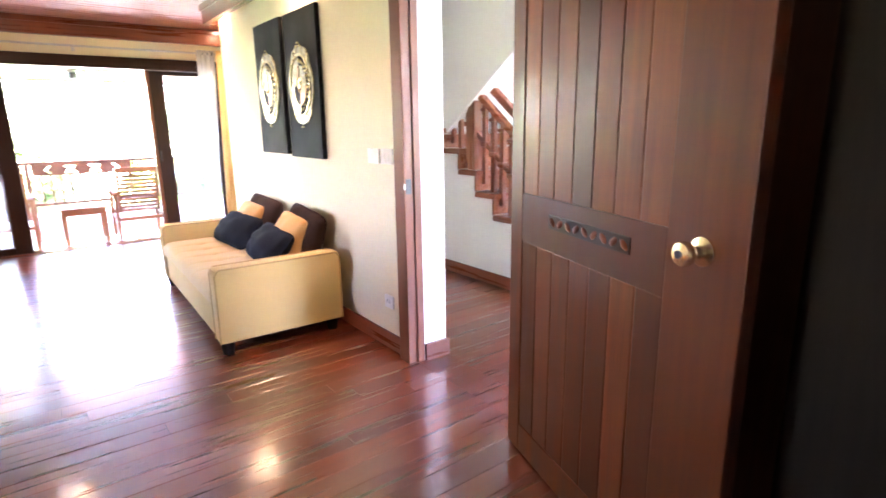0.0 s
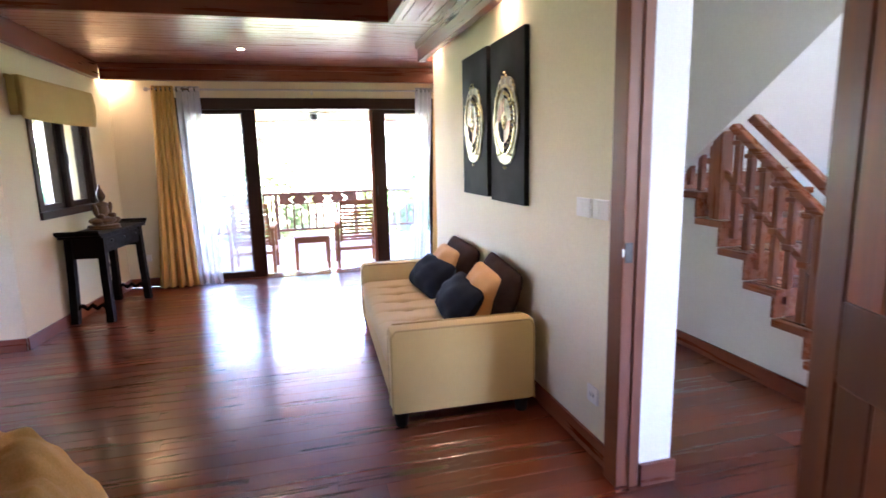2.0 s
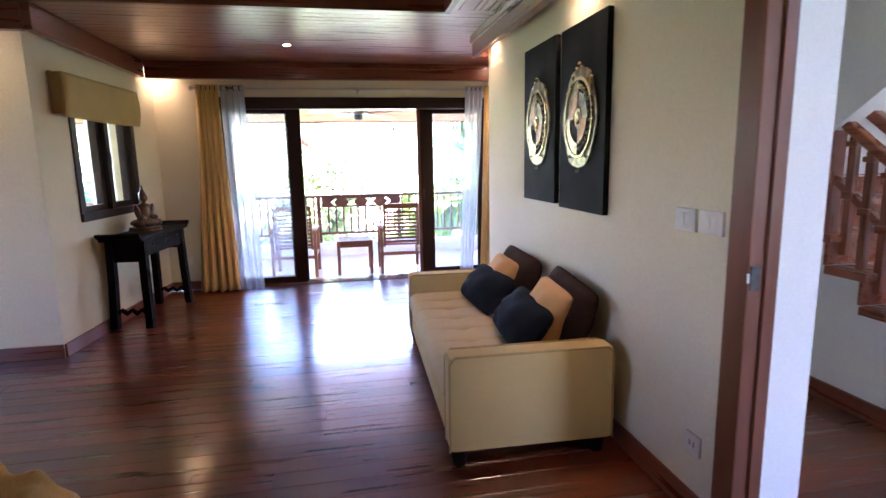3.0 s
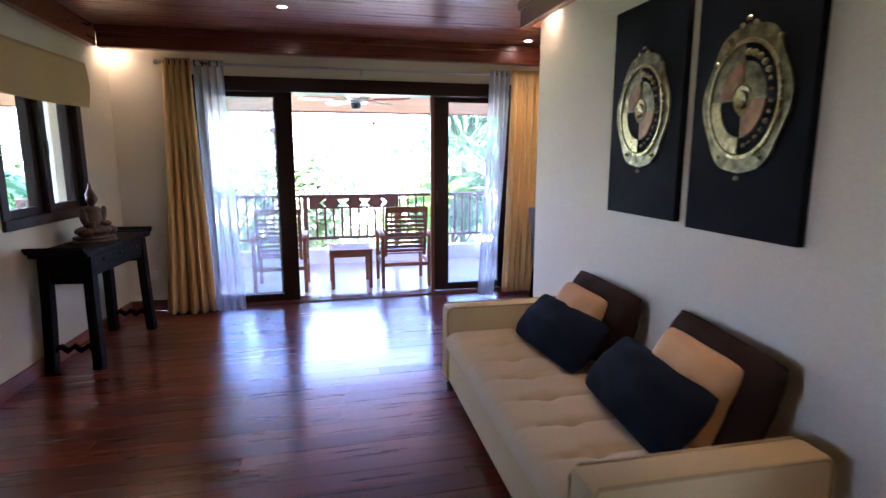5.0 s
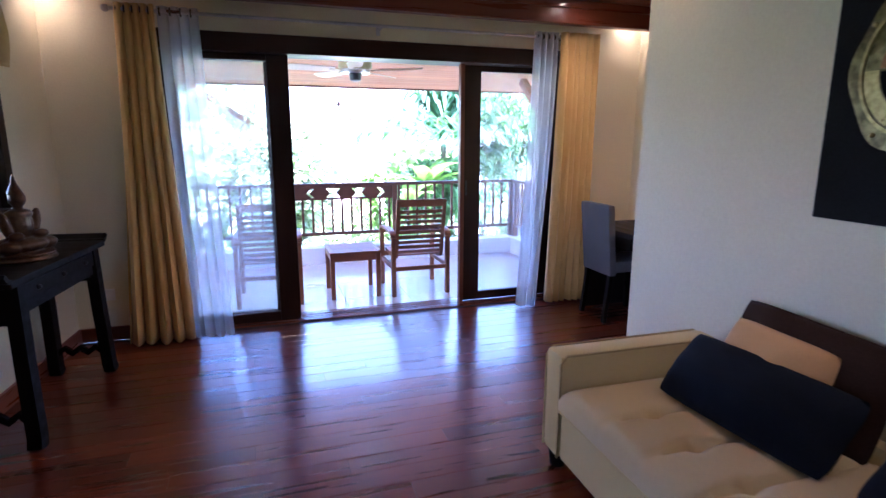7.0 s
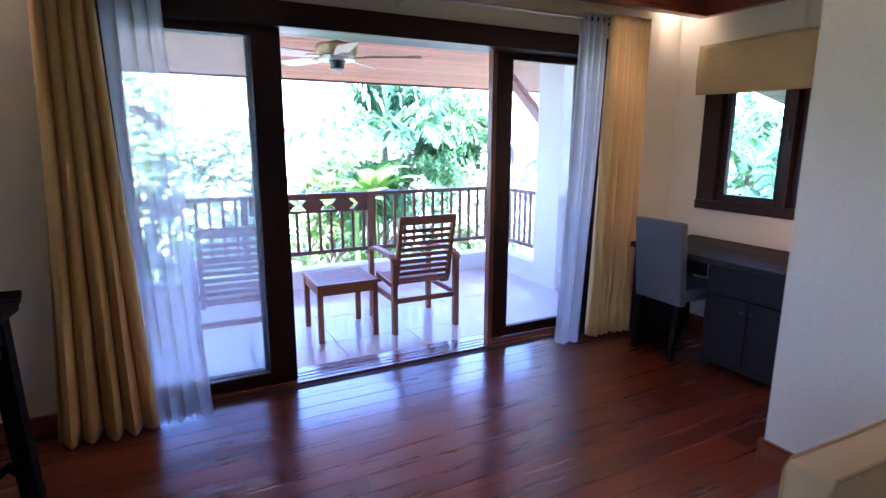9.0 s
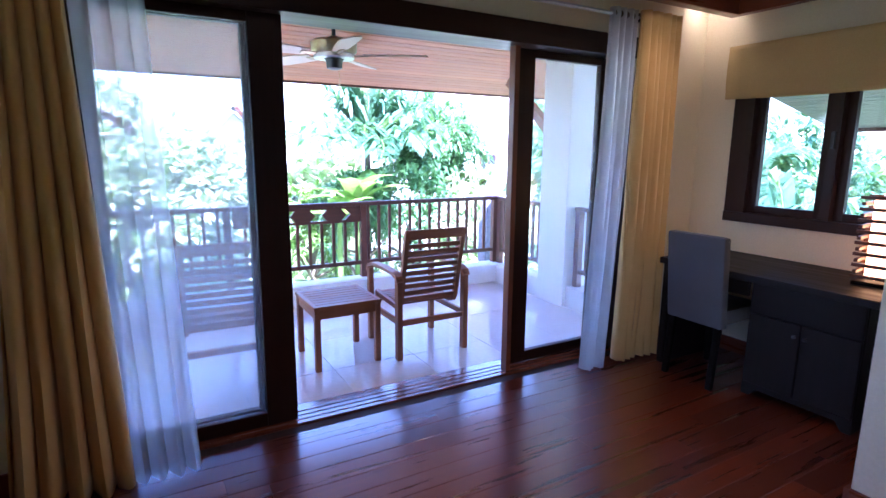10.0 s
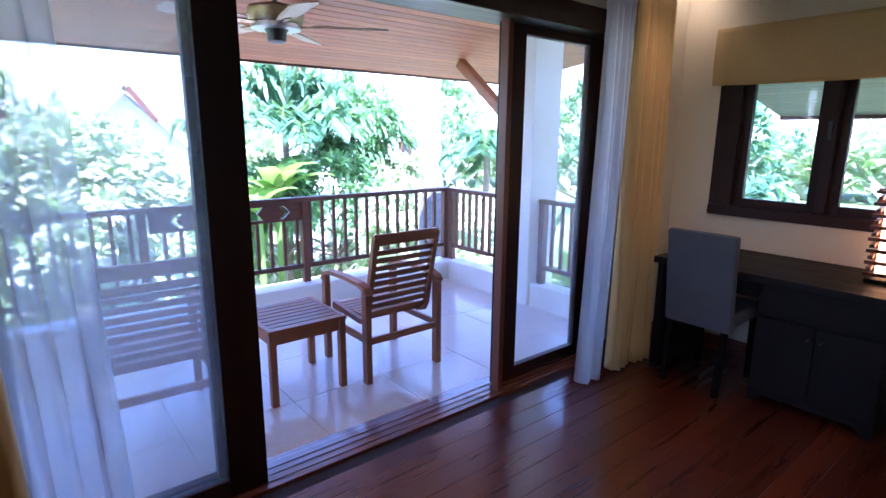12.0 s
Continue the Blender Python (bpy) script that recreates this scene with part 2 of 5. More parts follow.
def box(x0, y0, z0, x1, y1, z1, bevel=0.0, bm=None, m=None):
    """Adds a box between two corners, with bevelled edges."""
    bm = bm or bmesh.new()
    g = bmesh.ops.create_cube(bm, size=1)
    s = Matrix.Translation(((x0 + x1) / 2, (y0 + y1) / 2, (z0 + z1) / 2)) @ Matrix.Diagonal((abs(x1 - x0), abs(y1 - y0), abs(z1 - z0), 1))
    bmesh.ops.transform(bm, matrix=(m @ s) if m else s, verts=g["verts"])
    if bevel:
        es = list({e for v in g["verts"] for e in v.link_edges})
        bmesh.ops.bevel(bm, geom=es, offset=bevel, segments=2, affect="EDGES", profile=0.6)
    return bm


def bar(a, b, w, h, bm=None, bevel=0.0, up=(0, 0, 1)):
    """A straight timber from a to b, w wide and h high."""
    a, b = Vector(a), Vector(b)
    d = b - a
    y = d.normalized()
    x = y.cross(Vector(up))
    if x.length < 1e-4:
        x = Vector((1, 0, 0))
    x.normalize()
    z = x.cross(y)
    m = Matrix((x, y, z)).transposed().to_4x4()
    m.translation = (a + b) / 2
    return box(-w / 2, -d.length / 2, -h / 2, w / 2, d.length / 2, h / 2, bevel, bm, m)


def rod(a, b, r, r2=None, bm=None, seg=14):
    bm = bm or bmesh.new()
    a, b = Vector(a), Vector(b)
    d = b - a
    m = d.to_track_quat("Z", "Y").to_matrix().to_4x4()
    m.translation = (a + b) / 2
    bmesh.ops.create_cone(bm, cap_ends=True, segments=seg, radius1=r, radius2=r if r2 is None else r2, depth=d.length, matrix=m)
    return bm


def lathe(profile, bm=None, seg=24, m=None):
    """Turns (radius, height) pairs about z."""
    bm = bm or bmesh.new()
    m = m or Matrix()
    rings = []
    for r, z in profile:
        rings.append([bm.verts.new(m @ Vector((r * math.cos(2 * math.pi * i / seg), r * math.sin(2 * math.pi * i / seg), z))) for i in range(seg)])
    for p, q in zip(rings, rings[1:]):
        for i in range(seg):
            bm.faces.new((p[i], p[(i + 1) % seg], q[(i + 1) % seg], q[i]))
    bm.faces.new(rings[0][::-1])
    bm.faces.new(rings[-1])
    return bm


def sweep(points, w, h, bm=None, side=(1, 0, 0)):
    """A flat strip of section w (along side) by h that follows points."""
    bm = bm or bmesh.new()
    pts, s, rings = [Vector(p) for p in points], Vector(side), []
    for i, p in enumerate(pts):
        t = (pts[min(i + 1, len(pts) - 1)] - pts[max(i - 1, 0)]).normalized()
        u = t.cross(s).normalized()
        rings.append([bm.verts.new(p + s * a * w / 2 + u * b * h / 2) for a, b in ((-1, -1), (1, -1), (1, 1), (-1, 1))])
    for p, q in zip(rings, rings[1:]):
        for i in range(4):
            bm.faces.new((p[i], p[(i + 1) % 4], q[(i + 1) % 4], q[i]))
    bm.faces.new(rings[0][::-1])
    bm.faces.new(rings[-1])
    return bm


def prism(outline, depth, m, bm=None):
    """Extrudes a plane outline (x, y) by depth, placed by m."""
    bm = bm or bmesh.new()
    a = [bm.verts.new(m @ Vector((x, y, 0))) for x, y in outline]
    b = [bm.verts.new(m @ Vector((x, y, depth))) for x, y in outline]
    bm.faces.new(a[::-1])
    bm.faces.new(b)
    for i in range(len(a)):
        j = (i + 1) % len(a)
        bm.faces.new((a[i], a[j], b[j], b[i]))
    return bm


# ---- setting: bedroom, niche, stair hall ----
EW, NW, SW = 5.45, 8.9, -1.2      # sofa wall face, garden wall face, rear wall face
TOPZ = 2.42                        # board ceiling

bm = box(1.9, NW, 0, 2.8, NW + 0.2, 2.75)
box(6.0, NW, 0, 6.9, NW + 0.2, 2.75, bm=bm)
box(2.8, NW, 2.1, 6.0, NW + 0.2, 2.75, bm=bm)
structure("wall_north", bm, PLASTER, "cream plastered wall round the sliding garden doors", "wall")

bm = box(EW, 4.13, 0, EW + 0.2, 7.2, 2.75)
box(EW, 4.13, 2.12, EW + 0.2, 3.02, 2.75, bm=bm)
structure("wall_sofa", bm, PLASTER, "cream plastered wall behind the sofa", "wall")
structure("wall_rear_side", box(EW, SW, 0, EW + 0.2, 3.02, 2.75), PLASTER, "cream plastered wall beside the open door", "wall")
# Dark boards are assumed here; they cover the cream wall behind the open leaf.
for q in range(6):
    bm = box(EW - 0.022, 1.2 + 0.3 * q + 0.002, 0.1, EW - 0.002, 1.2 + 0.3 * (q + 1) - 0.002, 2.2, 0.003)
    structure("wall_panel", bm, PANELWOOD, "assumed dark brown wooden wall board behind the door", "wall panel")
structure("wall_niche", box(EW + 0.2, 7.08, 0, 6.7, 7.2, 2.75), PLASTER, "cream plastered end wall of the desk niche", "wall")
bm = box(6.7, 7.2, 0, 6.9, 7.37, 2.75)
box(6.7, 8.63, 0, 6.9, NW, 2.75, bm=bm)
box(6.7, 7.37, 0, 6.9, 8.63, 0.918, bm=bm)
box(6.7, 7.37, 2.0, 6.9, 8.63, 2.75, bm=bm)
structure("wall_east", bm, PLASTER, "cream plastered niche wall with a casement window", "wall")

# west bay wall, slightly splayed, with a window
WA = Vector((2.10, 6.85, 0))
WB = Vector((2.265, NW, 0))
wang = math.degrees(math.atan2(WB.y - WA.y, WB.x - WA.x))
WM = pose(WA.x, WA.y, 0, 0, 0, wang)      # x along the wall, y outwards
WLEN = (WB - WA).length
W0, W1, WZ0, WZ1 = 0.45, 1.47, 0.955, 1.95
bm = box(0, 0, 0, W0, 0.2, 2.75, m=WM)
box(W1, 0, 0, WLEN + 0.03, 0.2, 2.75, bm=bm, m=WM)
box(W0, 0, 0, W1, 0.2, WZ0, bm=bm, m=WM)
box(W0, 0, WZ1, W1, 0.2, 2.75, bm=bm, m=WM)
structure("wall_west", bm, PLASTER, "cream plastered bay wall with a small casement window", "wall")
structure("wall_bay_return", box(-0.9, 6.85, 0, 2.098, 7.05, 2.75), PLASTER, "cream plastered wall facing the bed", "wall")
bm = box(-1.1, SW - 0.2, 0, -0.9, 2.8, 2.75)
box(-1.1, 4.2, 0, -0.9, 7.05, 2.75, bm=bm)
box(-1.1, 2.8, 0, -0.9, 4.2, 0.9, bm=bm)
box(-1.1, 2.8, 2.1, -0.9, 4.2, 2.75, bm=bm)
structure("wall_far_west", bm, PLASTER, "cream plastered bedroom wall", "wall")
bm = box(-0.9, SW - 0.2, 0, EW + 0.2, SW, 2.75)
structure("wall_south", bm, PLASTER, "cream plastered bedroom wall", "wall")

# stair hall shell
HX0, HX1 = EW + 0.2, 8.3
bm = box(HX1, 0.3, 0, HX1 + 0.15, 2.5, 5.0)
box(HX1, 5.2, 0, HX1 + 0.15, 7.2, 5.0, bm=bm)
box(HX1, 2.5, 0, HX1 + 0.15, 5.2, 2.2, bm=bm)
box(HX1, 2.5, 3.9, HX1 + 0.15, 5.2, 5.0, bm=bm)
structure("wall_hall_east", bm, WHITE, "white stairwell wall with an added high window", "wall")
# The opening is added out of view to let sun into the hall.
bm = box(HX0, 0.15, 0, HX1, 0.3, 0.6)
box(HX0, 0.15, 2.3, HX1, 0.3, 5.0, bm=bm)
box(HX0, 0.15, 0.6, HX0 + 0.95, 0.3, 2.3, bm=bm)
box(HX1 - 0.5, 0.15, 0.6, HX1, 0.3, 2.3, bm=bm)
structure("wall_hall_south", bm, WHITE, "white hall wall", "wall")
structure("wall_hall_north", box(6.9, 7.05, 0, HX1, 7.2, 5.0), WHITE, "white hall wall", "wall")
structure("wall_hall_upper", box(EW, 0.3, 2.76, HX0, 7.08, 5.0), WHITE, "white upper hall wall", "wall")
structure("ceiling_hall", box(EW, 0.15, 5.0, HX1 + 0.15, 7.2, 5.1), WHITE, "white stairwell ceiling", "ceiling")

# ---- ceiling ----
TX0, TX1, TY0, TY1 = 1.2, 4.925, 1.0, 6.47      # raised tray


def boards(bm, x0, x1, y0, y1, z, along, width=0.1, gap=0.006, thick=0.018):
    a0, a1 = (y0, y1) if along == 0 else (x0, x1)
    k = max(1, round((a1 - a0) / width))
    w = (a1 - a0) / k
    for i in range(k):
        s, e = a0 + i * w + gap / 2, a0 + (i + 1) * w - gap / 2
        if along == 0:
            box(x0, s, z, x1, e, z + thick, bm=bm)
        else:
            box(s, y0, z, e, y1, z + thick, bm=bm)
    return bm


bm = boards(bmesh.new(), 2.2, 6.68, TY1, 8.72, TOPZ, 0)
boards(bm, -0.9, 2.2, TY1, 6.85, TOPZ, 0)
boards(bm, -0.9, EW - 0.1, SW, TY0, TOPZ, 0)
structure("ceiling_boards_cross", bm, CEILWOOD, "glossy red-brown boarded ceiling", "ceiling")
bm = boards(bmesh.new(), TX1, EW - 0.1, TY0, TY1, TOPZ, 1)
boards(bm, -0.9, TX0, TY0, TY1, TOPZ, 1)
structure("ceiling_boards_long", bm, CEILWOOD_Y, "glossy red-brown boarded ceiling", "ceiling")
structure("ceiling_tray", boards(bmesh.new(), TX0, TX1, TY0, TY1, 2.62, 0), CEILWOOD, "raised boarded tray of the ceiling", "ceiling")
structure("ceiling_slab", box(-1.1, SW - 0.2, 2.75, 6.9, NW + 0.2, 2.85), WHITE, "white ceiling slab", "ceiling")

bm = bar((TX0 - 0.05, TY1, 2.49), (TX1 + 0.05, TY1, 2.49), 0.05, 0.19, bevel=0.006)
bar((TX0 - 0.05, TY0, 2.49), (TX1 + 0.05, TY0, 2.49), 0.05, 0.19, bm, 0.006)
structure("trim_tray_cross", bm, TRIM_X, "dark red-brown fascia of the ceiling tray", "trim")
bm = bar((TX1 + 0.025, TY0, 2.488), (TX1 + 0.025, TY1, 2.488), 0.05, 0.186, bevel=0.006)
bar((TX0 - 0.025, TY0, 2.488), (TX0 - 0.025, TY1, 2.488), 0.05, 0.186, bm, 0.006)
structure("trim_tray_long", bm, TRIM, "dark red-brown fascia of the ceiling tray", "trim")

bm = box(2.3, 8.59, 2.25, 6.62, 8.67, TOPZ - 0.002, 0.008)
box(2.3, 8.566, 2.36, 6.62, 8.59, TOPZ - 0.003, 0.008, bm)
structure("trim_north_cornice", bm, TRIM_X, "dark red-brown wooden cornice", "trim")
bm = box(EW - 0.13, SW, 2.25, EW - 0.07, 7.25, TOPZ - 0.002, 0.006)
box(EW - 0.15, SW, 2.36, EW - 0.13, 7.25, TOPZ - 0.003, 0.006, bm)
structure("trim_sofa_cornice", bm, TRIM, "dark red-brown wooden cornice", "trim")
structure("trim_east_cornice", box(6.56, 7.2, 2.25, 6.62, 8.59, TOPZ - 0.002, 0.006), TRIM, "dark red-brown wooden cornice", "trim")
structure("trim_niche_cornice", box(EW - 0.07, 7.2, 2.25, 6.56, 7.26, TOPZ - 0.002, 0.006), TRIM_X, "dark red-brown wooden cornice", "trim")
structure("trim_west_cornice", box(2.24, 6.58, 2.25, 2.30, 8.59, TOPZ - 0.002, 0.006), TRIM, "dark red-brown wooden cornice", "trim")
structure("trim_return_cornice", box(-0.9, 6.58, 2.25, 2.24, 6.64, TOPZ - 0.002, 0.006), TRIM_X, "dark red-brown wooden cornice", "trim")

# ---- baseboards ----
def base(name, a, b, material=TRIM, h=0.1, t=0.018, parent=None):
    bm = bar((a[0], a[1], h / 2), (b[0], b[1], h / 2), t, h, bevel=0.004)
    return structure(name, bm, material, "red-brown wooden baseboard", "baseboard")


base("baseboard_sofa", (EW - 0.009, 4.13), (EW - 0.009, 7.2))
base("baseboard_wall_end", (EW - 0.018, 7.209), (6.7, 7.209), TRIM_X)
base("baseboard_north", (1.9, NW - 0.009), (2.8, NW - 0.009), TRIM_X)
base("baseboard_north_east", (6.0, NW - 0.009), (6.69, NW - 0.009), TRIM_X)
base("baseboard_east", (6.691, 7.22), (6.691, NW - 0.02))
base("baseboard_return", (-0.9, 6.841), (2.10, 6.841), TRIM_X)
base("baseboard_west", tuple(WM @ Vector((0, -0.009, 0)))[:2], tuple(WM @ Vector((WLEN, -0.009, 0)))[:2])
base("baseboard_rear", (EW - 0.009, SW), (EW - 0.009, 3.0))

# ---- sliding garden doors ----
def slider(name, x0, x1, y, label, z0=0.012, z1=1.98, stile=0.15, foot=0.07, head=0.05):
    ob = thing(name, (x0 + x1) / 2, y, z0, label=label, category="sliding door", kind="structure")
    w, h = (x1 - x0) / 2, z1 - z0
    for s in (-1, 1):
        part("stile", box(s * w, -0.022, 0, s * (w - stile), 0.022, h, 0.004), DARKFRAME, ob)
    part("bottom_rail", box(-w + stile, -0.020, 0, w - stile, 0.020, foot, 0.004), DARKFRAME_X, ob)
    part("top_rail", box(-w + stile, -0.020, h - head, w - stile, 0.020, h, 0.004), DARKFRAME_X, ob)
    p = part("pane", box(-w + stile, -0.004, foot, w - stile, 0.004, h - head), DOORGLASS, ob, "clear glass pane")
    p.visible_shadow = False
    return ob


slider("door_1", 2.84, 3.752, 8.965, "dark wooden sliding door panel with clear glass")
slider("door_2", 2.86, 3.73, 9.025, "dark wooden sliding door panel slid behind another")
slider("door_3", 5.106, 5.97, 9.025, "dark wooden fixed door panel with clear glass", stile=0.16)
SILLWOOD = wood("polished_sill_wood", (0.16, 0.05, 0.028), (0.24, 0.08, 0.042), 0.25, 0, 0.2, coat=1.0)
fr = thing("door_frame", 4.4, 9.0, 0, label="dark stained wooden frame of the sliding doors", category="door frame", kind="structure")
part("stop", box(0.668, -0.06, 0, 0.703, -0.005, 1.975, 0.004), TRIM_Z, fr, "red-brown closing strip")
part("head", box(-1.62, -0.13, 1.975, 1.64, 0.11, 2.10, 0.006), DARKFRAME_X, fr)
part("jamb", box(-1.62, -0.10, 0, -1.56, 0.11, 1.975, 0.004), DARKFRAME, fr)
part("jamb", box(1.58, -0.10, 0, 1.64, 0.11, 1.975, 0.004), DARKFRAME, fr)
part("sill", box(-1.56, -0.09, -0.09, 1.58, 0.12, 0.004, 0.003), SILLWOOD, fr, "polished wooden threshold")
for i in range(3):
    part("track", box(-1.56, -0.052 + 0.045 * i, 0.003, 1.58, -0.043 + 0.045 * i, 0.0075), SILLWOOD, fr, "raised wooden sliding track")
part("sliding_lock", box(0.735, -0.004, 0.93, 0.75, 0.001, 1.05, 0.002), DARKMETAL, fr)


# ---- casement windows ----
def casement(name, m, w, z0, z1, label, rim=0.065, mull=0.06, sash=0.05, side=0.12):
    """Two casements side by side in a wall; x along, y outwards from the inner face."""
    ob = new(name)
    ob.matrix_world = m
    tagged(ob, label, "window", "", "structure")
    part("frame_head", box(-0.02, -0.015, z1 - rim, w + 0.02, 0.12, z1, 0.004), DARKFRAME_X, ob)
    part("sill", box(-0.02, -0.025, z0, w + 0.02, 0.12, z0 + rim, 0.004), DARKFRAME_X, ob)
    for a, b in ((-0.02, side), (w - side, w + 0.02), (w / 2 - mull / 2, w / 2 + mull / 2)):
        part("frame_post", box(a, -0.015, z0 + rim, b, 0.12, z1 - rim, 0.004), DARKFRAME, ob)
    for a, b in ((side, w / 2 - mull / 2), (w / 2 + mull / 2, w - side)):
        s = part("sash", box(a, 0.03, z0 + rim, a + sash, 0.07, z1 - rim, 0.003), DARKFRAME, ob)
        box_rest = box(b - sash, 0.03, z0 + rim, b, 0.07, z1 - rim, 0.003)
        box(a + sash, 0.03, z0 + rim, b - sash, 0.07, z0 + rim + sash, 0.003, box_rest)
        box(a + sash, 0.03, z1 - rim - sash, b - sash, 0.07, z1 - rim, 0.003, box_rest)
        part("sash", box_rest, DARKFRAME, ob)
        p = part("pane", box(a + sash, 0.047, z0 + rim + sash, b - sash, 0.053, z1 - rim - sash), GLASS, ob, "clear glass pane")
        p.visible_shadow = False
    h = part("catch", box(w / 2 - 0.012, -0.03, (z0 + z1) / 2 - 0.05, w / 2 + 0.012, -0.015, (z0 + z1) / 2 + 0.05, 0.006), DARKMETAL, ob, "dark metal window catch")
    return ob


casement("window_1", pose(6.7, 8.61, 0, 0, 0, -90), 1.22, 0.918, 2.0, "dark wooden casement window above the desk")
casement("window_2", WM @ pose(W0, 0, 0), W1 - W0, WZ0, WZ1, "dark wooden casement window above the console table", side=0.05)
# Unseen window, added to brighten the stairwell.
ob = thing("window_3", HX1, 3.85, 2.2, label="high white-framed window added unseen to light the stairwell", category="window", kind="structure")
for y in (-1.35, -0.02, 1.31):
    part("frame_post", box(0.02, y, 0, 0.1, y + 0.04, 1.7), WHITE, ob)
p = part("pane", box(0.055, -1.31, 0, 0.061, 1.31, 1.7), GLASS, ob)
p.visible_shadow = False

# ---- inner doorway and its open leaf ----
ob = thing("door_frame_inner", 5.5, 3.57, 0, label="red-brown wooden frame of the bedroom doorway", category="door frame", kind="structure")
part("jamb", box(-0.10, 0.462, 0, 0.0, 0.56, 2.06, 0.006), TRIM_Z, ob)
part("stop", box(-0.045, 0.45, 0, 0.0, 0.462, 2.06, 0.003), TRIM_Z, ob)
part("jamb", box(-0.10, -0.548, 0, 0.0, -0.47, 2.06, 0.006), TRIM_Z, ob)
part("head", box(-0.10, -0.548, 2.06, 0.0, 0.56, 2.13, 0.006), TRIM, ob)
s = part("strike_plate", box(-0.092, 0.458, 0.965, -0.058, 0.4625, 1.045, 0.002), DARKMETAL, ob, "steel strike plate")
part("strike_lip", box(-0.104, 0.457, 0.99, -0.096, 0.4625, 1.02, 0.001), CHROME, s)
bm = box(5.502, 4.025, 0, 5.656, 4.129, 2.75)
structure("wall_reveal", bm, WHITE, "white plastered reveal of the doorway", "wall")
bm = box(5.503, 4.007, 0, 5.672, 4.025, 0.1, 0.004)
structure("baseboard_reveal", bm, TRIM_X, "red-brown wooden baseboard", "baseboard")

leaf = thing("door_4", 5.335, 3.145, 0.008, rz=-107.5, label="open bedroom door of upright varnished boards with a carved vent", category="door", kind="structure")
LW, LH, LT = 1.06, 2.03, 0.04
part("core", box(0.0, -0.013, 0, LW, 0.013, LH, 0.002), TRIM_Z, leaf)
for a, b in ((0, 0.09), (LW - 0.23, LW)):
    part("stile", box(a, -LT / 2, 0, b, LT / 2, LH, 0.004), LEAFWOOD, leaf)
for a, b in ((0, 0.12), (0.885, 1.065), (LH - 0.12, LH)):
    part("rail", box(0.09, -LT / 2 + 0.001, a, LW - 0.23, LT / 2 - 0.001, b, 0.003), LEAFWOOD, leaf)
k = 7
for a, b in ((0.12, 0.885), (1.065, LH - 0.12)):
    w = (LW - 0.32) / k
    for i in range(k):
        part("board", box(0.09 + i * w + 0.002, -0.0165, a, 0.09 + (i + 1) * w - 0.002, 0.0165, b, 0.004), LEAFWOOD, leaf)
vent = part("carved_vent", box(0.28, -0.0215, 0.965, 0.70, 0.0215, 1.015, 0.003), DARKFRAME_X, leaf, "carved openwork vent strip")
for i in range(9):
    x = 0.305 + i * 0.0463
    for s in (-1, 1):
        bm = bmesh.new()
        bmesh.ops.create_uvsphere(bm, u_segments=8, v_segments=5, radius=0.5, matrix=Matrix.Translation((x, s * 0.0215, 0.99)) @ Matrix.Rotation(0.7 * (-1) ** i, 4, "Y") @ Matrix.Diagonal((0.040, 0.012, 0.022, 1)))
        part("carving", bm, LEAFWOOD, vent, smooth=60)
for s in (-1,):
    m = pose(0.945, s * LT / 2, 1.03, -90 * s)
    kn = part("door_knob", lathe([(0.034, 0), (0.034, 0.006), (0.016, 0.01), (0.013, 0.03), (0.024, 0.04), (0.029, 0.055), (0.026, 0.066), (0.012, 0.07)], m=m), BRASS, leaf, "polished brass-coloured round knob", smooth=40)
    part("thumb_turn", lathe([(0.010, 0.069), (0.009, 0.074)], m=m, seg=12), DARKMETAL, kn)
for z in (0.25, 1.02, 1.8):
    part("hinge", rod((-0.006, 0.012, z), (-0.006, 0.012, z + 0.09), 0.006), DARKMETAL, leaf)

# ---- stairs behind the hall wall ----
SX = 6.82
RISE, GO = 0.1735, 0.2235
Y0, Z0 = 5.52, 1.2885           # nose of the highest tread in view
def tread(i):
    return Y0 - i * GO, Z0 - i * RISE


yz = Matrix(((0, 0, 1, SX), (1, 0, 0, 0), (0, 1, 0, 0), (0, 0, 0, 1)))
low = [(7.05, 0.0), (7.05, Z0 - 0.052)]
for i in range(0, 7):
    y, z = tread(i)
    low += [(y + 0.2, z - 0.052), (y + 0.036, z - 0.052)] if i == 0 else [(tread(i - 1)[0] + 0.036, z - 0.052), (y + 0.036, z - 0.052)]
low += [(tread(6)[0] + 0.036, 0.0)]
structure("wall_stairs", prism(low, 0.1, yz), WHITE, "white plastered wall under the stairs", "wall")
up = [(7.05, 1.255), (5.60, 1.26), (5.55, 1.22), (4.534, 1.945), (0.5, 4.83), (0.5, 5.0), (7.05, 5.0)]
structure("wall_stairs_upper", prism(up, 0.1, yz), WHITE, "white plastered side of the upper stair flight", "wall")
sof = [(5.55, 1.22), (4.534, 1.945), (0.5, 4.83), (0.5, 4.93), (4.534, 2.045), (5.55, 1.32)]
structure("ceiling_stairs", prism(sof, HX1 - SX - 0.1, Matrix.Translation((0.1, 0, 0)) @ yz), WHITE, "white sloping soffit of the upper stair flight", "ceiling")
base("baseboard_stairs", (SX - 0.009, 4.0), (SX - 0.009, 7.05))

st = thing("staircase", SX, 4.5, 0, label="varnished red-brown wooden staircase with square balusters", category="staircase")
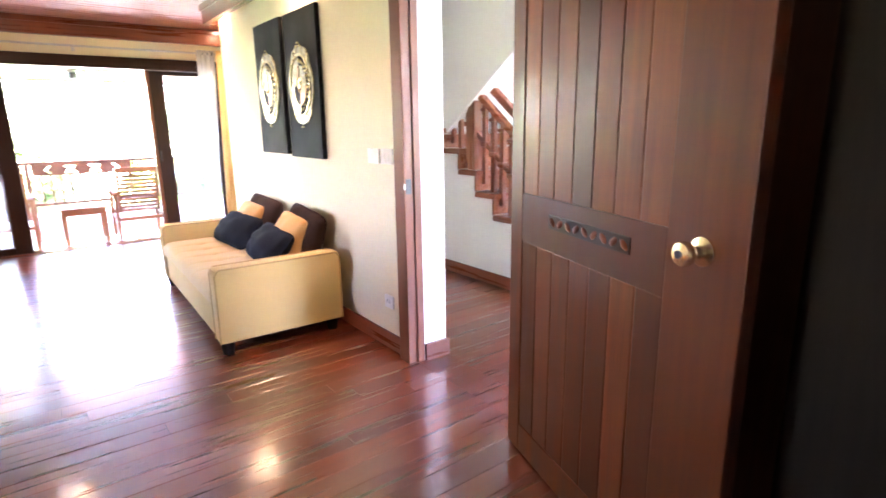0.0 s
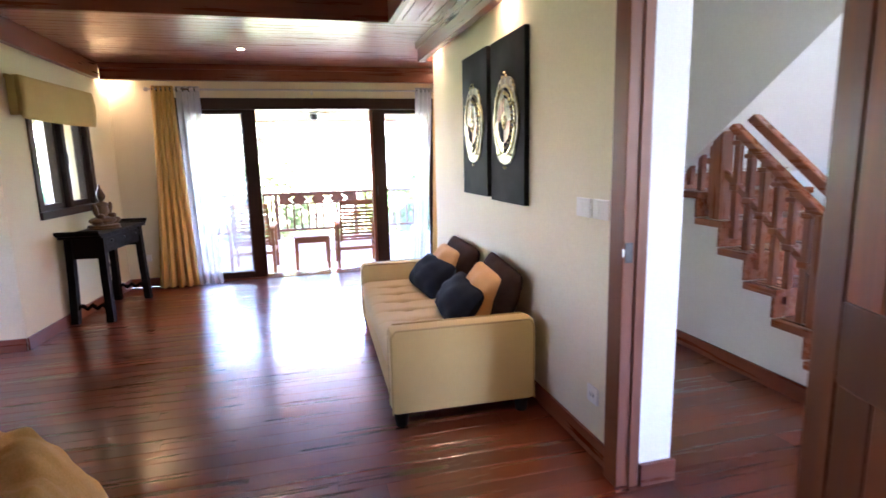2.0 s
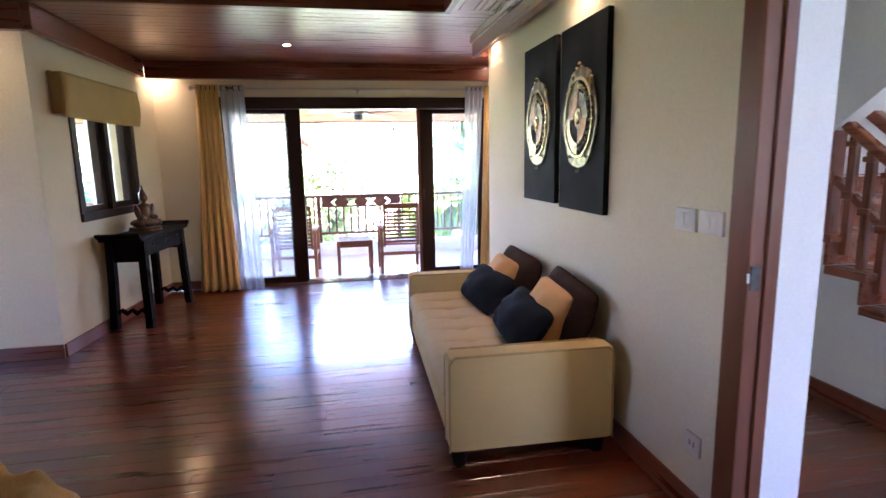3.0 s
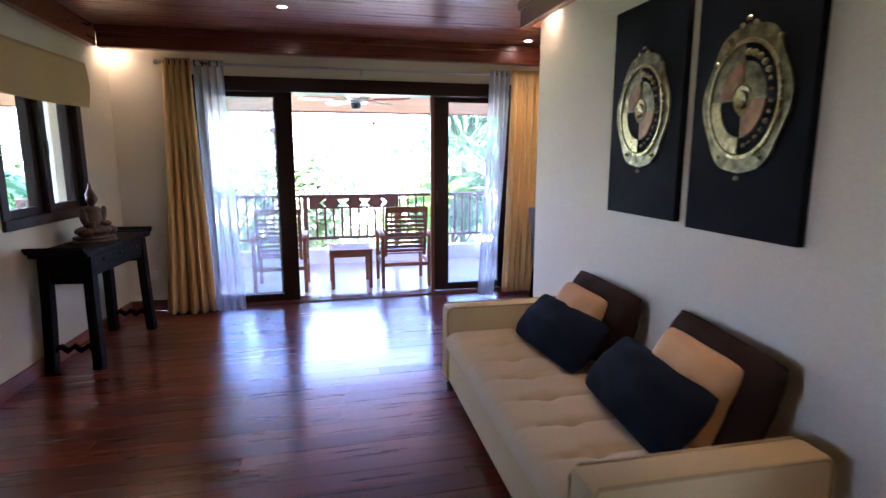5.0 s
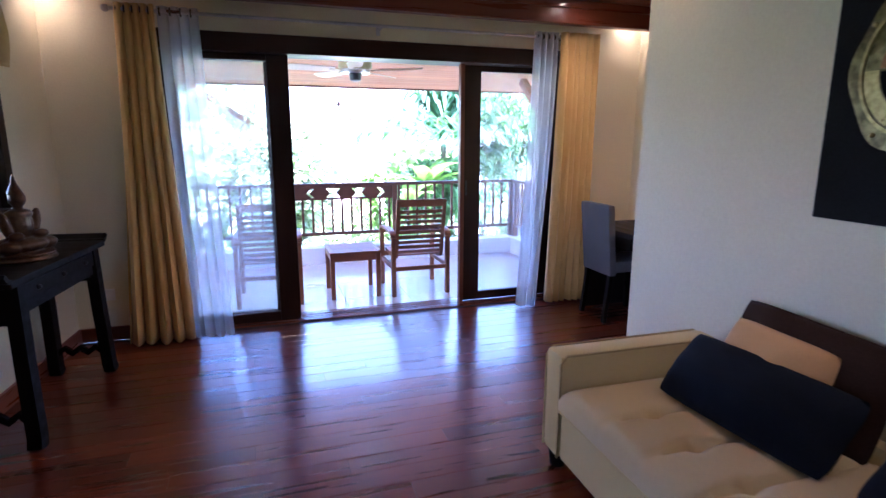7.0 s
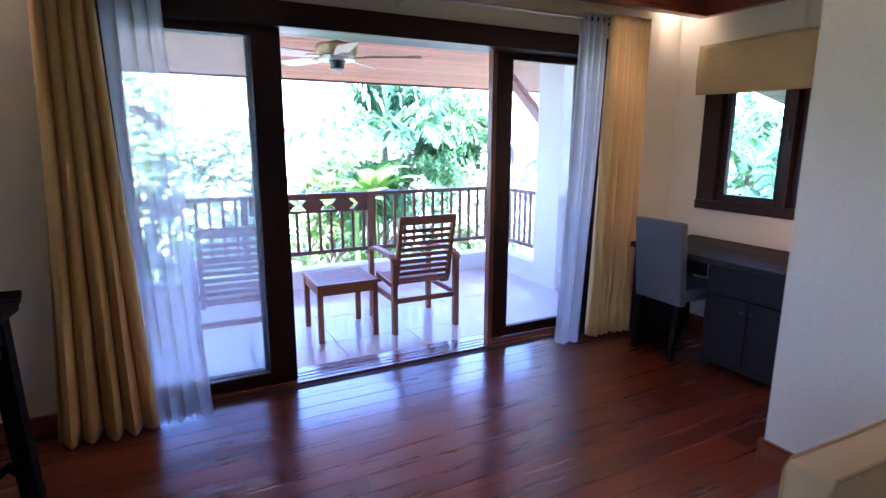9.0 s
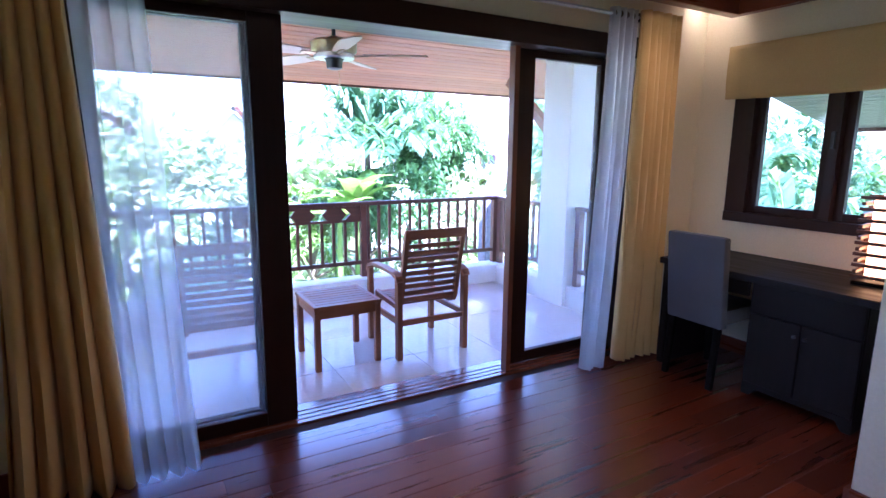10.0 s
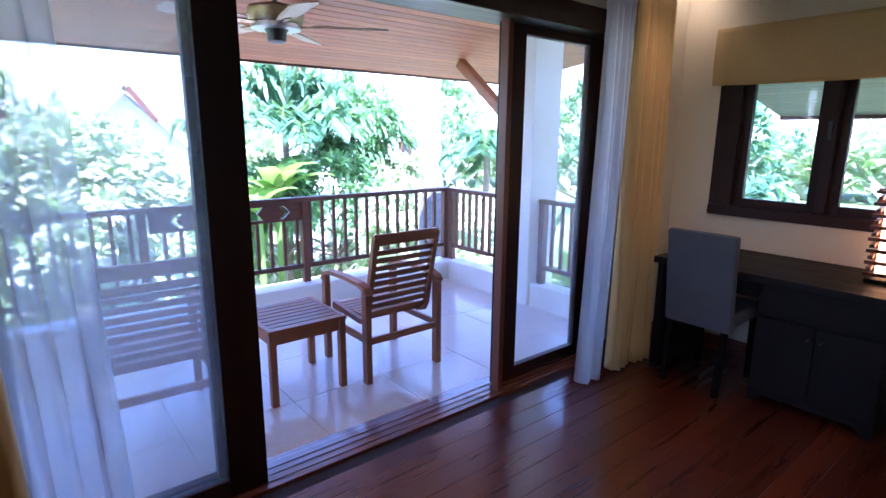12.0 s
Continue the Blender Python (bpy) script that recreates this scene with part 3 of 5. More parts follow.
for i in range(-2, 7):
    y, z = tread(i)
    y -= 4.5
    part("tread", box(-0.035, y - 0.012, z - 0.045, 0.95, y + GO + 0.01, z, 0.006), STAIRWOOD, st)
    part("riser", box(-0.02, y + 0.012, z - RISE + 0.001, 0.94, y + 0.032, z - 0.046, 0.002), STAIRWOOD, st)
def line_z(y, lift):
    return Z0 + (Y0 - y) * -RISE / GO + lift


part("handrail", bar((0.06, 5.30 - 4.5, line_z(5.30, 0.57)), (0.06, 3.95 - 4.5, line_z(3.95, 0.57)), 0.06, 0.05, bevel=0.01), STAIRWOOD, st)
part("lower_rail", bar((0.06, 5.25 - 4.5, line_z(5.25, 0.24)), (0.06, 3.95 - 4.5, line_z(3.95, 0.24)), 0.035, 0.04, bevel=0.005), STAIRWOOD, st)
part("upper_handrail", bar((0.14, 5.1 - 4.5, line_z(5.1, 0.67)), (0.14, 3.8 - 4.5, line_z(3.8, 0.67)), 0.06, 0.06, bevel=0.012), STAIRWOOD, st)
for y in (5.19, 4.42):
    z = line_z(y, 0.0)
    part("newel", box(0.015, y - 0.045 - 4.5, z - 0.12, 0.105, y + 0.045 - 4.5, z + 0.60, 0.008), STAIRWOOD_Z, st)
for i in range(15):
    y = 5.58 - i * 0.105
    if min(abs(y - 5.19), abs(y - 4.42)) < 0.05:
        continue
    z = line_z(y, 0)
    b = part("baluster", box(0.04, y - 0.02 - 4.5, z - 0.1, 0.08, y + 0.02 - 4.5, z + 0.545, 0.004), STAIRWOOD_Z, st)
    part("collar", box(0.028, y - 0.032 - 4.5, z + 0.21, 0.092, y + 0.032 - 4.5, z + 0.25, 0.008), STAIRWOOD, b)
    part("collar", box(0.028, y - 0.032 - 4.5, z + 0.49, 0.092, y + 0.032 - 4.5, z + 0.52, 0.008), STAIRWOOD, b)

# ---- balcony ----
BX0, BX1, BY1 = 0.3, 6.82, 11.45
structure("kerb_front", box(BX0, 11.28, -0.2, BX1, 11.5, 0.1, 0.01), WHITE, "white plastered kerb under the balcony railing", "kerb")
structure("kerb_side", box(6.64, 9.1, -0.2, 6.82, 11.28, 0.1, 0.01), WHITE, "white plastered kerb under the balcony railing", "kerb")
structure("balcony_pillar", box(6.6, 10.12, -0.1, 6.95, 10.5, 2.35, 0.01), WHITE, "white plastered square pillar", "pillar")
structure("balcony_pillar_west", box(1.15, 9.92, -0.1, 1.7, 10.42, 2.35, 0.01), WHITE, "white plastered square pillar", "pillar")


def railing(a, b, label, step=0.125, zt=0.868):
    a, b = Vector(a), Vector(b)
    d = b - a
    L = d.length
    ob = thing("balcony_railing", a.x, a.y, 0.1, math.degrees(math.atan2(d.y, d.x)), label, "railing", "balcony railings")
    zt -= 0.1
    part("top_rail", box(0, -0.035, zt - 0.04, L, 0.035, zt, 0.006), RAILWOOD, ob)
    part("bottom_rail", box(0, -0.02, 0.13, L, 0.02, 0.17, 0.004), RAILWOOD, ob)
    return ob, L, zt


def balusters(ob, xs, z0, z1):
    for x in xs:
        part("baluster", box(x - 0.013, -0.013, z0, x + 0.013, 0.013, z1), RAILWOOD_Z, ob)


ob, L, zt = railing((BX0, 11.42, 0), (6.74, 11.42, 0), "red-brown wooden balcony railing with a pierced panel")
P0, P1 = 3.85 - BX0, 5.06 - BX0
posts = [0.04, 1.5, P0 - 0.05, P1 + 0.025, L - 0.04]
for x in posts:
    part("post", box(x - 0.03, -0.03, 0.0, x + 0.03, 0.03, zt - 0.04, 0.003), RAILWOOD_Z, ob)
balusters(ob, [x for x in np.arange(0.12, L - 0.05, 0.118) if min(abs(x - q) for q in posts) > 0.05 and not P0 - 0.03 < x < P1], 0.17, zt - 0.04)
balusters(ob, list(np.arange(P0 + 0.1, P1 - 0.02, 0.118)), 0.17, zt - 0.18)
# the panel with four cut-outs: chevron, two bow ties, chevron
pw, ph = P1 - P0, 0.16
bm = bmesh.new()
h2 = ph / 2


def chevron(cx, s):
    return [(cx - s * 0.055, 0), (cx + s * 0.005, 0.055), (cx + s * 0.045, 0.055), (cx - s * 0.012, 0), (cx + s * 0.045, -0.055), (cx + s * 0.005, -0.055)]


def bow(cx):
    return [(cx - 0.085, 0.055), (cx + 0.085, 0.055), (cx + 0.035, 0), (cx + 0.085, -0.055), (cx - 0.085, -0.055), (cx - 0.035, 0)]


outer = [(0, -h2), (pw, -h2), (pw, h2), (0, h2)]
holes = [chevron(0.20, 1), bow(0.47), bow(0.78), chevron(1.05, -1)]
edges = []
for loop in [outer] + holes:
    v = [bm.verts.new((x, 0, z)) for x, z in loop]
    edges += [bm.edges.new((v[i], v[(i + 1) % len(v)])) for i in range(len(v))]
bmesh.ops.triangle_fill(bm, use_beauty=True, use_dissolve=False, edges=edges)


def inside(p, loop):
    c = False
    for (x1, y1), (x2, y2) in zip(loop, loop[1:] + loop[:1]):
        if (y1 > p[1]) != (y2 > p[1]) and p[0] < (x2 - x1) * (p[1] - y1) / (y2 - y1) + x1:
            c = not c
    return c


gone = [f for f in bm.faces if any(inside((f.calc_center_median().x, f.calc_center_median().z), h) for h in holes)]
bmesh.ops.delete(bm, geom=gone, context="FACES_ONLY")
ext = bmesh.ops.extrude_face_region(bm, geom=list(bm.faces))
bmesh.ops.translate(bm, vec=(0, 0.03, 0), verts=[v for v in ext["geom"] if isinstance(v, bmesh.types.BMVert)])
bmesh.ops.translate(bm, vec=(P0, -0.015, zt - 0.04 - h2), verts=bm.verts)
part("pierced_panel", bm, RAILWOOD, ob, "pierced wooden panel with arrow and hourglass cut-outs")

for y0, y1 in ((10.51, 11.37), (9.12, 10.11)):
    ob, L, zt = railing((6.73, y0, 0), (6.73, y1, 0), "red-brown wooden side railing of the balcony", zt=0.865)
    for x in (0.05, L - 0.04):
        part("post", box(x - 0.03, -0.03, 0.0, x + 0.03, 0.03, zt - 0.04, 0.003), RAILWOOD_Z, ob)
    balusters(ob, list(np.arange(0.14, L - 0.06, 0.1)), 0.17, zt - 0.04)

# boarded soffit that falls towards the eave
SOZ0, SOZ1, SOY0, SOY1 = 2.42, 2.05, 9.1, 11.95
bm = bmesh.new()
k = 30
slope = (SOZ1 - SOZ0) / (SOY1 - SOY0)
for i in range(k):
    y0, y1 = SOY0 + (SOY1 - SOY0) * i / k + 0.004, SOY0 + (SOY1 - SOY0) * (i + 1) / k - 0.004
    v = [bm.verts.new((x, y, SOZ0 + slope * (y - SOY0) + dz)) for dz in (0, 0.02) for x, y in ((-1.0, y0), (8.2, y0), (8.2, y1), (-1.0, y1))]
    for f in ((0, 1, 2, 3), (7, 6, 5, 4), (0, 4, 5, 1), (1, 5, 6, 2), (2, 6, 7, 3), (3, 7, 4, 0)):
        bm.faces.new([v[q] for q in f])
structure("ceiling_balcony", bm, SOFFIT, "sloping boarded soffit over the balcony", "ceiling")
bm = bmesh.new()
v = [bm.verts.new(p) for p in ((-1, 9.1, 2.47), (8.2, 9.1, 2.47), (8.2, 12.0, 2.09), (-1, 12.0, 2.09), (-1, 9.1, 2.9), (8.2, 9.1, 2.9), (8.2, 12.0, 2.2), (-1, 12.0, 2.2))]
for f in ((0, 1, 2, 3), (7, 6, 5, 4), (0, 4, 5, 1), (1, 5, 6, 2), (2, 6, 7, 3), (3, 7, 4, 0)):
    bm.faces.new([v[q] for q in f])
structure("roof", bm, surface("roof_tile", (0.3, 0.1, 0.06), (0.4, 0.14, 0.08), 0.8), "tiled roof over the balcony", "roof")
structure("trim_eave", box(-1, 11.95, 2.03, 8.2, 11.98, 2.2, 0.004), RAILWOOD, "wooden eave board", "trim")
structure("roof_house", box(-1.3, SW - 0.5, 5.15, 8.6, 9.3, 5.3), WHITE, "flat upper slab over the house", "roof")
ob = thing("eave_brace", 6.74, 10.5, 1.53, label="slanting wooden brace from pillar to eave", category="brace")
part("brace", bar((0, 0, 0), (0, 0.74, 0.585), 0.09, 0.09, bevel=0.006), TEAK_Y, ob)

# fan under the soffit
fz = 2.10
fan = thing("ceiling_fan", 4.45, 10.29, fz, label="brass and wood balcony ceiling fan at rest", category="ceiling fan")
part("rod", rod((0, 0, 0.06), (0, 0, 0.23), 0.014), DARKMETAL, fan)
part("canopy", lathe([(0.02, 0.14), (0.06, 0.16), (0.07, 0.20)]), BRASS, fan, smooth=40)
AGEDBRASS = surface("aged_brass", (0.32, 0.24, 0.14), (0.42, 0.33, 0.2), 0.35, 40, 4, 0.05, 0.0005, metal=0.8)
part("motor", lathe([(0.07, -0.05), (0.150, -0.04), (0.165, -0.02), (0.165, 0.035), (0.15, 0.05), (0.08, 0.06), (0.03, 0.08)]), AGEDBRASS, fan, "antique brass motor housing", smooth=40)
part("motor_band", lathe([(0.140, -0.075), (0.146, -0.07), (0.146, -0.045), (0.120, -0.04)]), CHROME, fan, "polished steel band", smooth=40)
part("switch_cup", lathe([(0.03, -0.15), (0.055, -0.14), (0.06, -0.09), (0.075, -0.07)]), DARKMETAL, fan, smooth=40)
part("pull_chain", rod((0.035, 0, -0.27), (0.035, 0, -0.14), 0.002, seg=6), BRASS, fan)
FANBLADE = wood("pale_fan_blade", (0.62, 0.44, 0.35), (0.72, 0.54, 0.44), 0.4, 0, 0.1)
for i in range(5):
    m = Matrix.Rotation(radians(44 + 72 * i), 4, "Z") @ Matrix.Rotation(radians(12), 4, "X")
    out = [(0.21, -0.055), (0.35, -0.07), (0.60, -0.078), (0.66, -0.06), (0.68, 0), (0.66, 0.06), (0.60, 0.078), (0.35, 0.07), (0.21, 0.055)]
    bl = part("blade", prism(out, 0.008, m @ Matrix.Translation((0, 0, -0.05))), FANBLADE, fan)
    part("blade_arm", box(0.10, -0.022, -0.056, 0.26, 0.022, -0.05, 0.002, m=m), AGEDBRASS, bl)


# armchairs and table on the balcony
def garden_chair():
    ob = thing("garden_armchair", 4.95, 9.66, -0.1, 0, "slatted teak armchair with curved arms on the balcony", "armchair", "balcony armchairs")
    w = 0.27
    for s in (-1, 1):
        x = s * w
        part("rear_leg", box(x - 0.02, -0.025, 0, x + 0.02, 0.03, 0.60, 0.006), TEAK_Z, ob)
        part("front_leg", box(x - 0.02, 0.50, 0, x + 0.02, 0.55, 0.58, 0.006), TEAK_Z, ob)
        part("arm", sweep([(x, -0.02, 0.57), (x, 0.0, 0.605), (x, 0.06, 0.625), (x, 0.25, 0.632), (x, 0.44, 0.625), (x, 0.51, 0.605), (x, 0.545, 0.56)], 0.055, 0.024), TEAK_Y, ob)
        part("side_rail", box(x - 0.012, 0.03, 0.26, x + 0.012, 0.50, 0.30, 0.003), TEAK_Y, ob)
        xi = s * (w - 0.045)
        side = [(xi, 0.50, 0.385), (xi, 0.30, 0.37), (xi, 0.14, 0.36), (xi, 0.09, 0.375), (xi, 0.065, 0.42), (xi, 0.03, 0.6), (xi, -0.045, 0.93)]
        part("back_post", sweep(side, 0.032, 0.035), TEAK_Z, ob)
    part("rear_stretcher", box(-w + 0.02, -0.012, 0.25, w - 0.02, 0.012, 0.29, 0.003), TEAK, ob)
    part("front_stretcher", box(-w + 0.02, 0.515, 0.30, w - 0.02, 0.54, 0.35, 0.003), TEAK, ob)
    part("back_head", bar((-w + 0.03, -0.042, 0.905), (w - 0.03, -0.042, 0.905), 0.024, 0.07, bevel=0.006), TEAK, ob)
    for i in range(9):
        z = 0.42 + i * 0.05
        y = 0.065 - (z - 0.42) * 0.2 - max(0, z - 0.6) * 0.03
        part("back_slat", box(-w + 0.06, y - 0.008, z - 0.015, w - 0.06, y + 0.008, z + 0.017, 0.003), TEAK, ob)
    for i in range(8):
        y = 0.115 + i * 0.052
        part("seat_slat", box(-w + 0.06, y - 0.02, 0.376, w - 0.06, y + 0.02, 0.392, 0.003), TEAK, ob)
    return ob


chair = garden_chair()
chair.matrix_world = pose(4.93, 9.66, -0.1, 0, 0, 0)
copy_thing(chair, pose(3.53, 9.70, -0.1, 0, 0, -2))

tb = thing("side_table", 4.31, 9.95, -0.1, 0, "small square slatted teak table between the armchairs", "table")
w = 0.215
for sx in (-1, 1):
    for sy in (-1, 1):
        part("leg", box(sx * w - 0.02, sy * w - 0.02, 0, sx * w + 0.02, sy * w + 0.02, 0.43, 0.004), TEAK_Z, tb)
for s in (-1, 1):
    part("apron", box(-w + 0.02, s * w - 0.012, 0.365, w - 0.02, s * w + 0.012, 0.43, 0.003), TEAK, tb)
    part("apron", box(s * w - 0.012, -w + 0.02, 0.365, s * w + 0.012, w - 0.02, 0.43, 0.003), TEAK_Y, tb)
    part("top_edge", box(s * 0.24 - 0.03 * (s > 0) , -0.24, 0.43, s * 0.24 + 0.03 * (s < 0), 0.24, 0.455, 0.004), TEAK_Y, tb)
for i in range(8):
    y = -0.24 + 0.03 + i * 0.06
    part("top_slat", box(-0.21, y - 0.026, 0.431, 0.21, y + 0.026, 0.454, 0.003), TEAK, tb)

# ---- soft furnishings: helpers ----
def pillow_mesh(w, h, t, material, k=20, pinch=0.03, corner=0.07):
    bm = bmesh.new()
    grids = []
    for side in (1, -1):
        g = []
        for i in range(k + 1):
            row = []
            for j in range(k + 1):
                u, v = 2 * i / k - 1, 2 * j / k - 1
                puff = max(0.0, (1 - u * u)) ** 0.45 * max(0.0, (1 - v * v)) ** 0.45
                x = w / 2 * u * (1 - pinch * (1 - v * v) * abs(u) ** 3)
                z = h / 2 * v * (1 - pinch * (1 - u * u) * abs(v) ** 3)
                x, z = x * (1 - corner * u * u * v ** 4), z * (1 - corner * v * v * u ** 4)
                n3 = noise.noise((u * 2.1 + w * 7, v * 2.3 + h * 5, side * 3 + t * 9)) * 0.022 * puff
                row.append(bm.verts.new((x, side * (t / 2 * puff + n3), z)))
            g.append(row)
        grids.append(g)
    for g in grids:
        for i in range(k):
            for j in range(k):
                bm.faces.new((g[i][j], g[i + 1][j], g[i + 1][j + 1], g[i][j + 1]))
    bmesh.ops.remove_doubles(bm, verts=bm.verts, dist=1e-4)
    return bm


def cushion(name, w, h, t, m, material, label):
    ob = part(name, pillow_mesh(w, h, t, material), material, smooth=70)
    ob.matrix_world = m
    return tagged(ob, label, "cushion", "sofa cushions")


def drape(name, top, bottom, y, z0, z1, folds, amp, material, seed=0, solid=True, parent=None, rows=26):
    """Hanging cloth: top and bottom are (x0, x1)."""
    bm = bmesh.new()
    k = folds * 10
    g = []
    for j in range(rows + 1):
        v = j / rows
        row = []
        for i in range(k + 1):
            u = i / k
            s = v ** 1.3
            x = (top[0] + (top[1] - top[0]) * u) * (1 - s) + (bottom[0] + (bottom[1] - bottom[0]) * u) * s
            ph = 2 * math.pi * folds * u + 1.1 * noise.noise((u * 3.1 + seed * 7.7, 0.3 * v, seed))
            wob = noise.noise((u * folds * 0.7 + seed * 13.1, v * 1.5, seed * 5.0))
            dy = amp * (0.55 + 0.45 * s) * (1 + 0.5 * noise.noise((u * folds * 0.9, seed * 3.3, v * 0.6))) * (math.sin(ph + wob * 1.6) + 0.3 * math.sin(2 * ph + 2 * wob)) + 0.02 * wob * s
            x += 0.25 * amp * math.cos(ph + wob) + 0.012 * wob * s
            zz = z1 + (z0 - z1) * v + (0.012 * noise.noise((u * folds * 1.3, seed, 2.0)) if j == rows else 0)
            row.append(bm.verts.new((x, y + dy - 0.03 * s, zz)))
        g.append(row)
    for j in range(rows):
        for i in range(k):
            bm.faces.new((g[j][i], g[j][i + 1], g[j + 1][i + 1], g[j + 1][i]))
    ob = part(name, bm, material, parent, smooth=80)
    if solid:
        s = ob.modifiers.new("thickness", "SOLIDIFY")
        s.thickness = 0.0025
    return ob


# ---- curtains ----
rodob = thing("curtain_rod", 4.4, 8.75, 2.175, label="slim steel curtain rod over the garden doors", category="curtain rod")
part("pole", rod((-1.71, 0, 0), (1.76, 0, 0), 0.011), CHROME, rodob)
for x in (-1.72, 1.77):
    part("finial", lathe([(0.012, -0.02), (0.02, -0.012), (0.022, 0.0), (0.02, 0.012), (0.008, 0.02)], m=pose(x, 0, 0, 0, 90, 0)), CHROME, rodob, smooth=40)
for x in (-1.6, 0.0, 1.66):
    b = part("bracket", box(x - 0.008, 0.0, -0.012, x + 0.008, 0.15, 0.0), CHROME, rodob)
    part("bracket_plate", box(x - 0.015, 0.139, -0.04, x + 0.015, 0.149, 0.03, 0.003), CHROME, b)


def hung(name, top, bottom, folds, amp, material, label, seed, z0, solid, yy):
    ob = thing(name, (top[0] + top[1]) / 2, yy, 0, label=label, category="curtain", group="garden door curtains")
    c = drape("cloth", (top[0] - ob.location.x, top[1] - ob.location.x), (bottom[0] - ob.location.x, bottom[1] - ob.location.x), 0, z0, 2.21, folds, amp, material, seed, solid, ob)
    for i in range(folds):
        x = top[0] - ob.location.x + (top[1] - top[0]) * (i + 0.5) / folds
        bm = bmesh.new()
        m = pose(x, 8.75 - yy, 2.175, 0, 90, 0)
        lathe([(0.014, -0.004), (0.026, -0.004), (0.026, 0.004), (0.014, 0.004), (0.014, -0.004)][:4], bm, 16, m)
        part("eyelet", bm, DARKMETAL, ob)
    return ob


hung("curtain", (2.72, 2.94), (2.60, 3.01), 5, 0.048, GOLDCURTAIN, "gold cotton curtain drawn to the side", 1, 0.015, True, 8.75)
hung("sheer_curtain", (2.95, 3.19), (3.0, 3.26), 4, 0.045, SHEER, "white sheer curtain drawn to the side", 2, 0.012, False, 8.775)
hung("sheer_curtain", (5.60, 5.80), (5.50, 5.65), 4, 0.040, SHEER, "white sheer curtain drawn to the side", 3, 0.012, False, 8.74)
hung("curtain", (5.81, 6.15), (5.74, 6.09), 6, 0.040, GOLDCURTAIN, "gold cotton curtain drawn to the side", 4, 0.04, True, 8.70)


# ---- roman blinds ----
def roman_blind(m, w, z0, z1, label):
    ob = new("roman_blind")
    ob.matrix_world = m
    tagged(ob, label, "window blind", "roman blinds")
    part("head_rail", box(0, 0.0, z1 - 0.03, w, 0.035, z1, 0.004), BLINDCLOTH, ob)
    h = z1 - z0
    for q in range(3):
        pts = []
        d = 0.045 + 0.014 * q
        for i in range(13):
            a = i / 12
            pts.append((0.0, 0.02 + d + 0.012 * math.sin(a * 3.1), z1 - 0.004 - (h - 0.02 * (2 - q)) * a))
        bm = bmesh.new()
        kx = 14
        g = [[bm.verts.new((w * i / kx, p[1] + 0.006 * noise.noise((i * 0.5, p[2] * 6, q)), p[2] - 0.012 * math.sin(math.pi * i / kx) * (p[2] < z0 + 0.05))) for i in range(kx + 1)] for p in pts]
        for a, b in zip(g, g[1:]):
            for i in range(kx):
                bm.faces.new((a[i], a[i + 1], b[i + 1], b[i]))
        c = part("cloth_fold", bm, BLINDCLOTH, ob, smooth=80)
        c.modifiers.new("thickness", "SOLIDIFY").thickness = 0.004
    for x in (0.003, w - 0.003):
        part("cloth_side", box(x - 0.003, 0.012, z0 + 0.02, x + 0.003, 0.075, z1 - 0.01, 0.001), BLINDCLOTH, ob)
    return ob


roman_blind(pose(6.7, 7.34, 0, 0, 0, 90), 1.31, 1.735, 2.07, "straw-coloured roman blind gathered above the desk window")
roman_blind(WM @ pose(1.46, 0, 0, 0, 0, 180), 1.24, 1.76, 2.08, "straw-coloured roman blind gathered above the bay window")

# ---- sofa ----
sofa = thing("sofa", 5.007, 5.728, 0, -1.7, label="low beige upholstered sofa bed with a tufted seat", category="sofa")
lx, ly, AT = 0.39, 0.945, 0.13
part("base", box(-lx + 0.01, -ly + AT, 0.08, lx, ly - AT, 0.30, 0.015), UPHOLSTERY, sofa, smooth=50)
for s, y in ((-1, -ly), (1, ly)):
    a, b = (y, y + AT) if s < 0 else (y - AT, y)
    arm = part("armrest", box(-lx, a, 0.075, lx, b, 0.53, 0.025), UPHOLSTERY, sofa, smooth=50)
    for yy in (a + 0.004, b - 0.004):
        pts = [(-lx + 0.002, yy, 0.08), (-lx + 0.004, yy, 0.495), (-lx + 0.03, yy, 0.527), (lx - 0.03, yy, 0.527), (lx - 0.004, yy, 0.495), (lx - 0.002, yy, 0.08)]
        part("piping", sweep(pts, 0.008, 0.008, side=(0, 1, 0)), PIPING, arm, "brown piping")
part("back_board", box(lx - 0.06, -ly + AT, 0.30, lx, ly - AT, 0.44, 0.015), UPHOLSTERY, sofa, smooth=50)
for x in (-lx + 0.05, lx - 0.06):
    for y in (-ly + 0.05, ly - 0.05):
        part("leg", rod((x, y, 0), (x, y, 0.08), 0.032, 0.042), BLACKWOOD, sofa, "short dark tapered leg", smooth=40)
bm = bmesh.new()
nx, ny = 34, 96
cy = [-0.575 + 0.22 * i for i in range(6)]
cx = (-0.17, 0.13)
gx0, gx1, gy0, gy1 = -lx - 0.005, lx - 0.062, -ly + AT + 0.003, ly - AT - 0.003


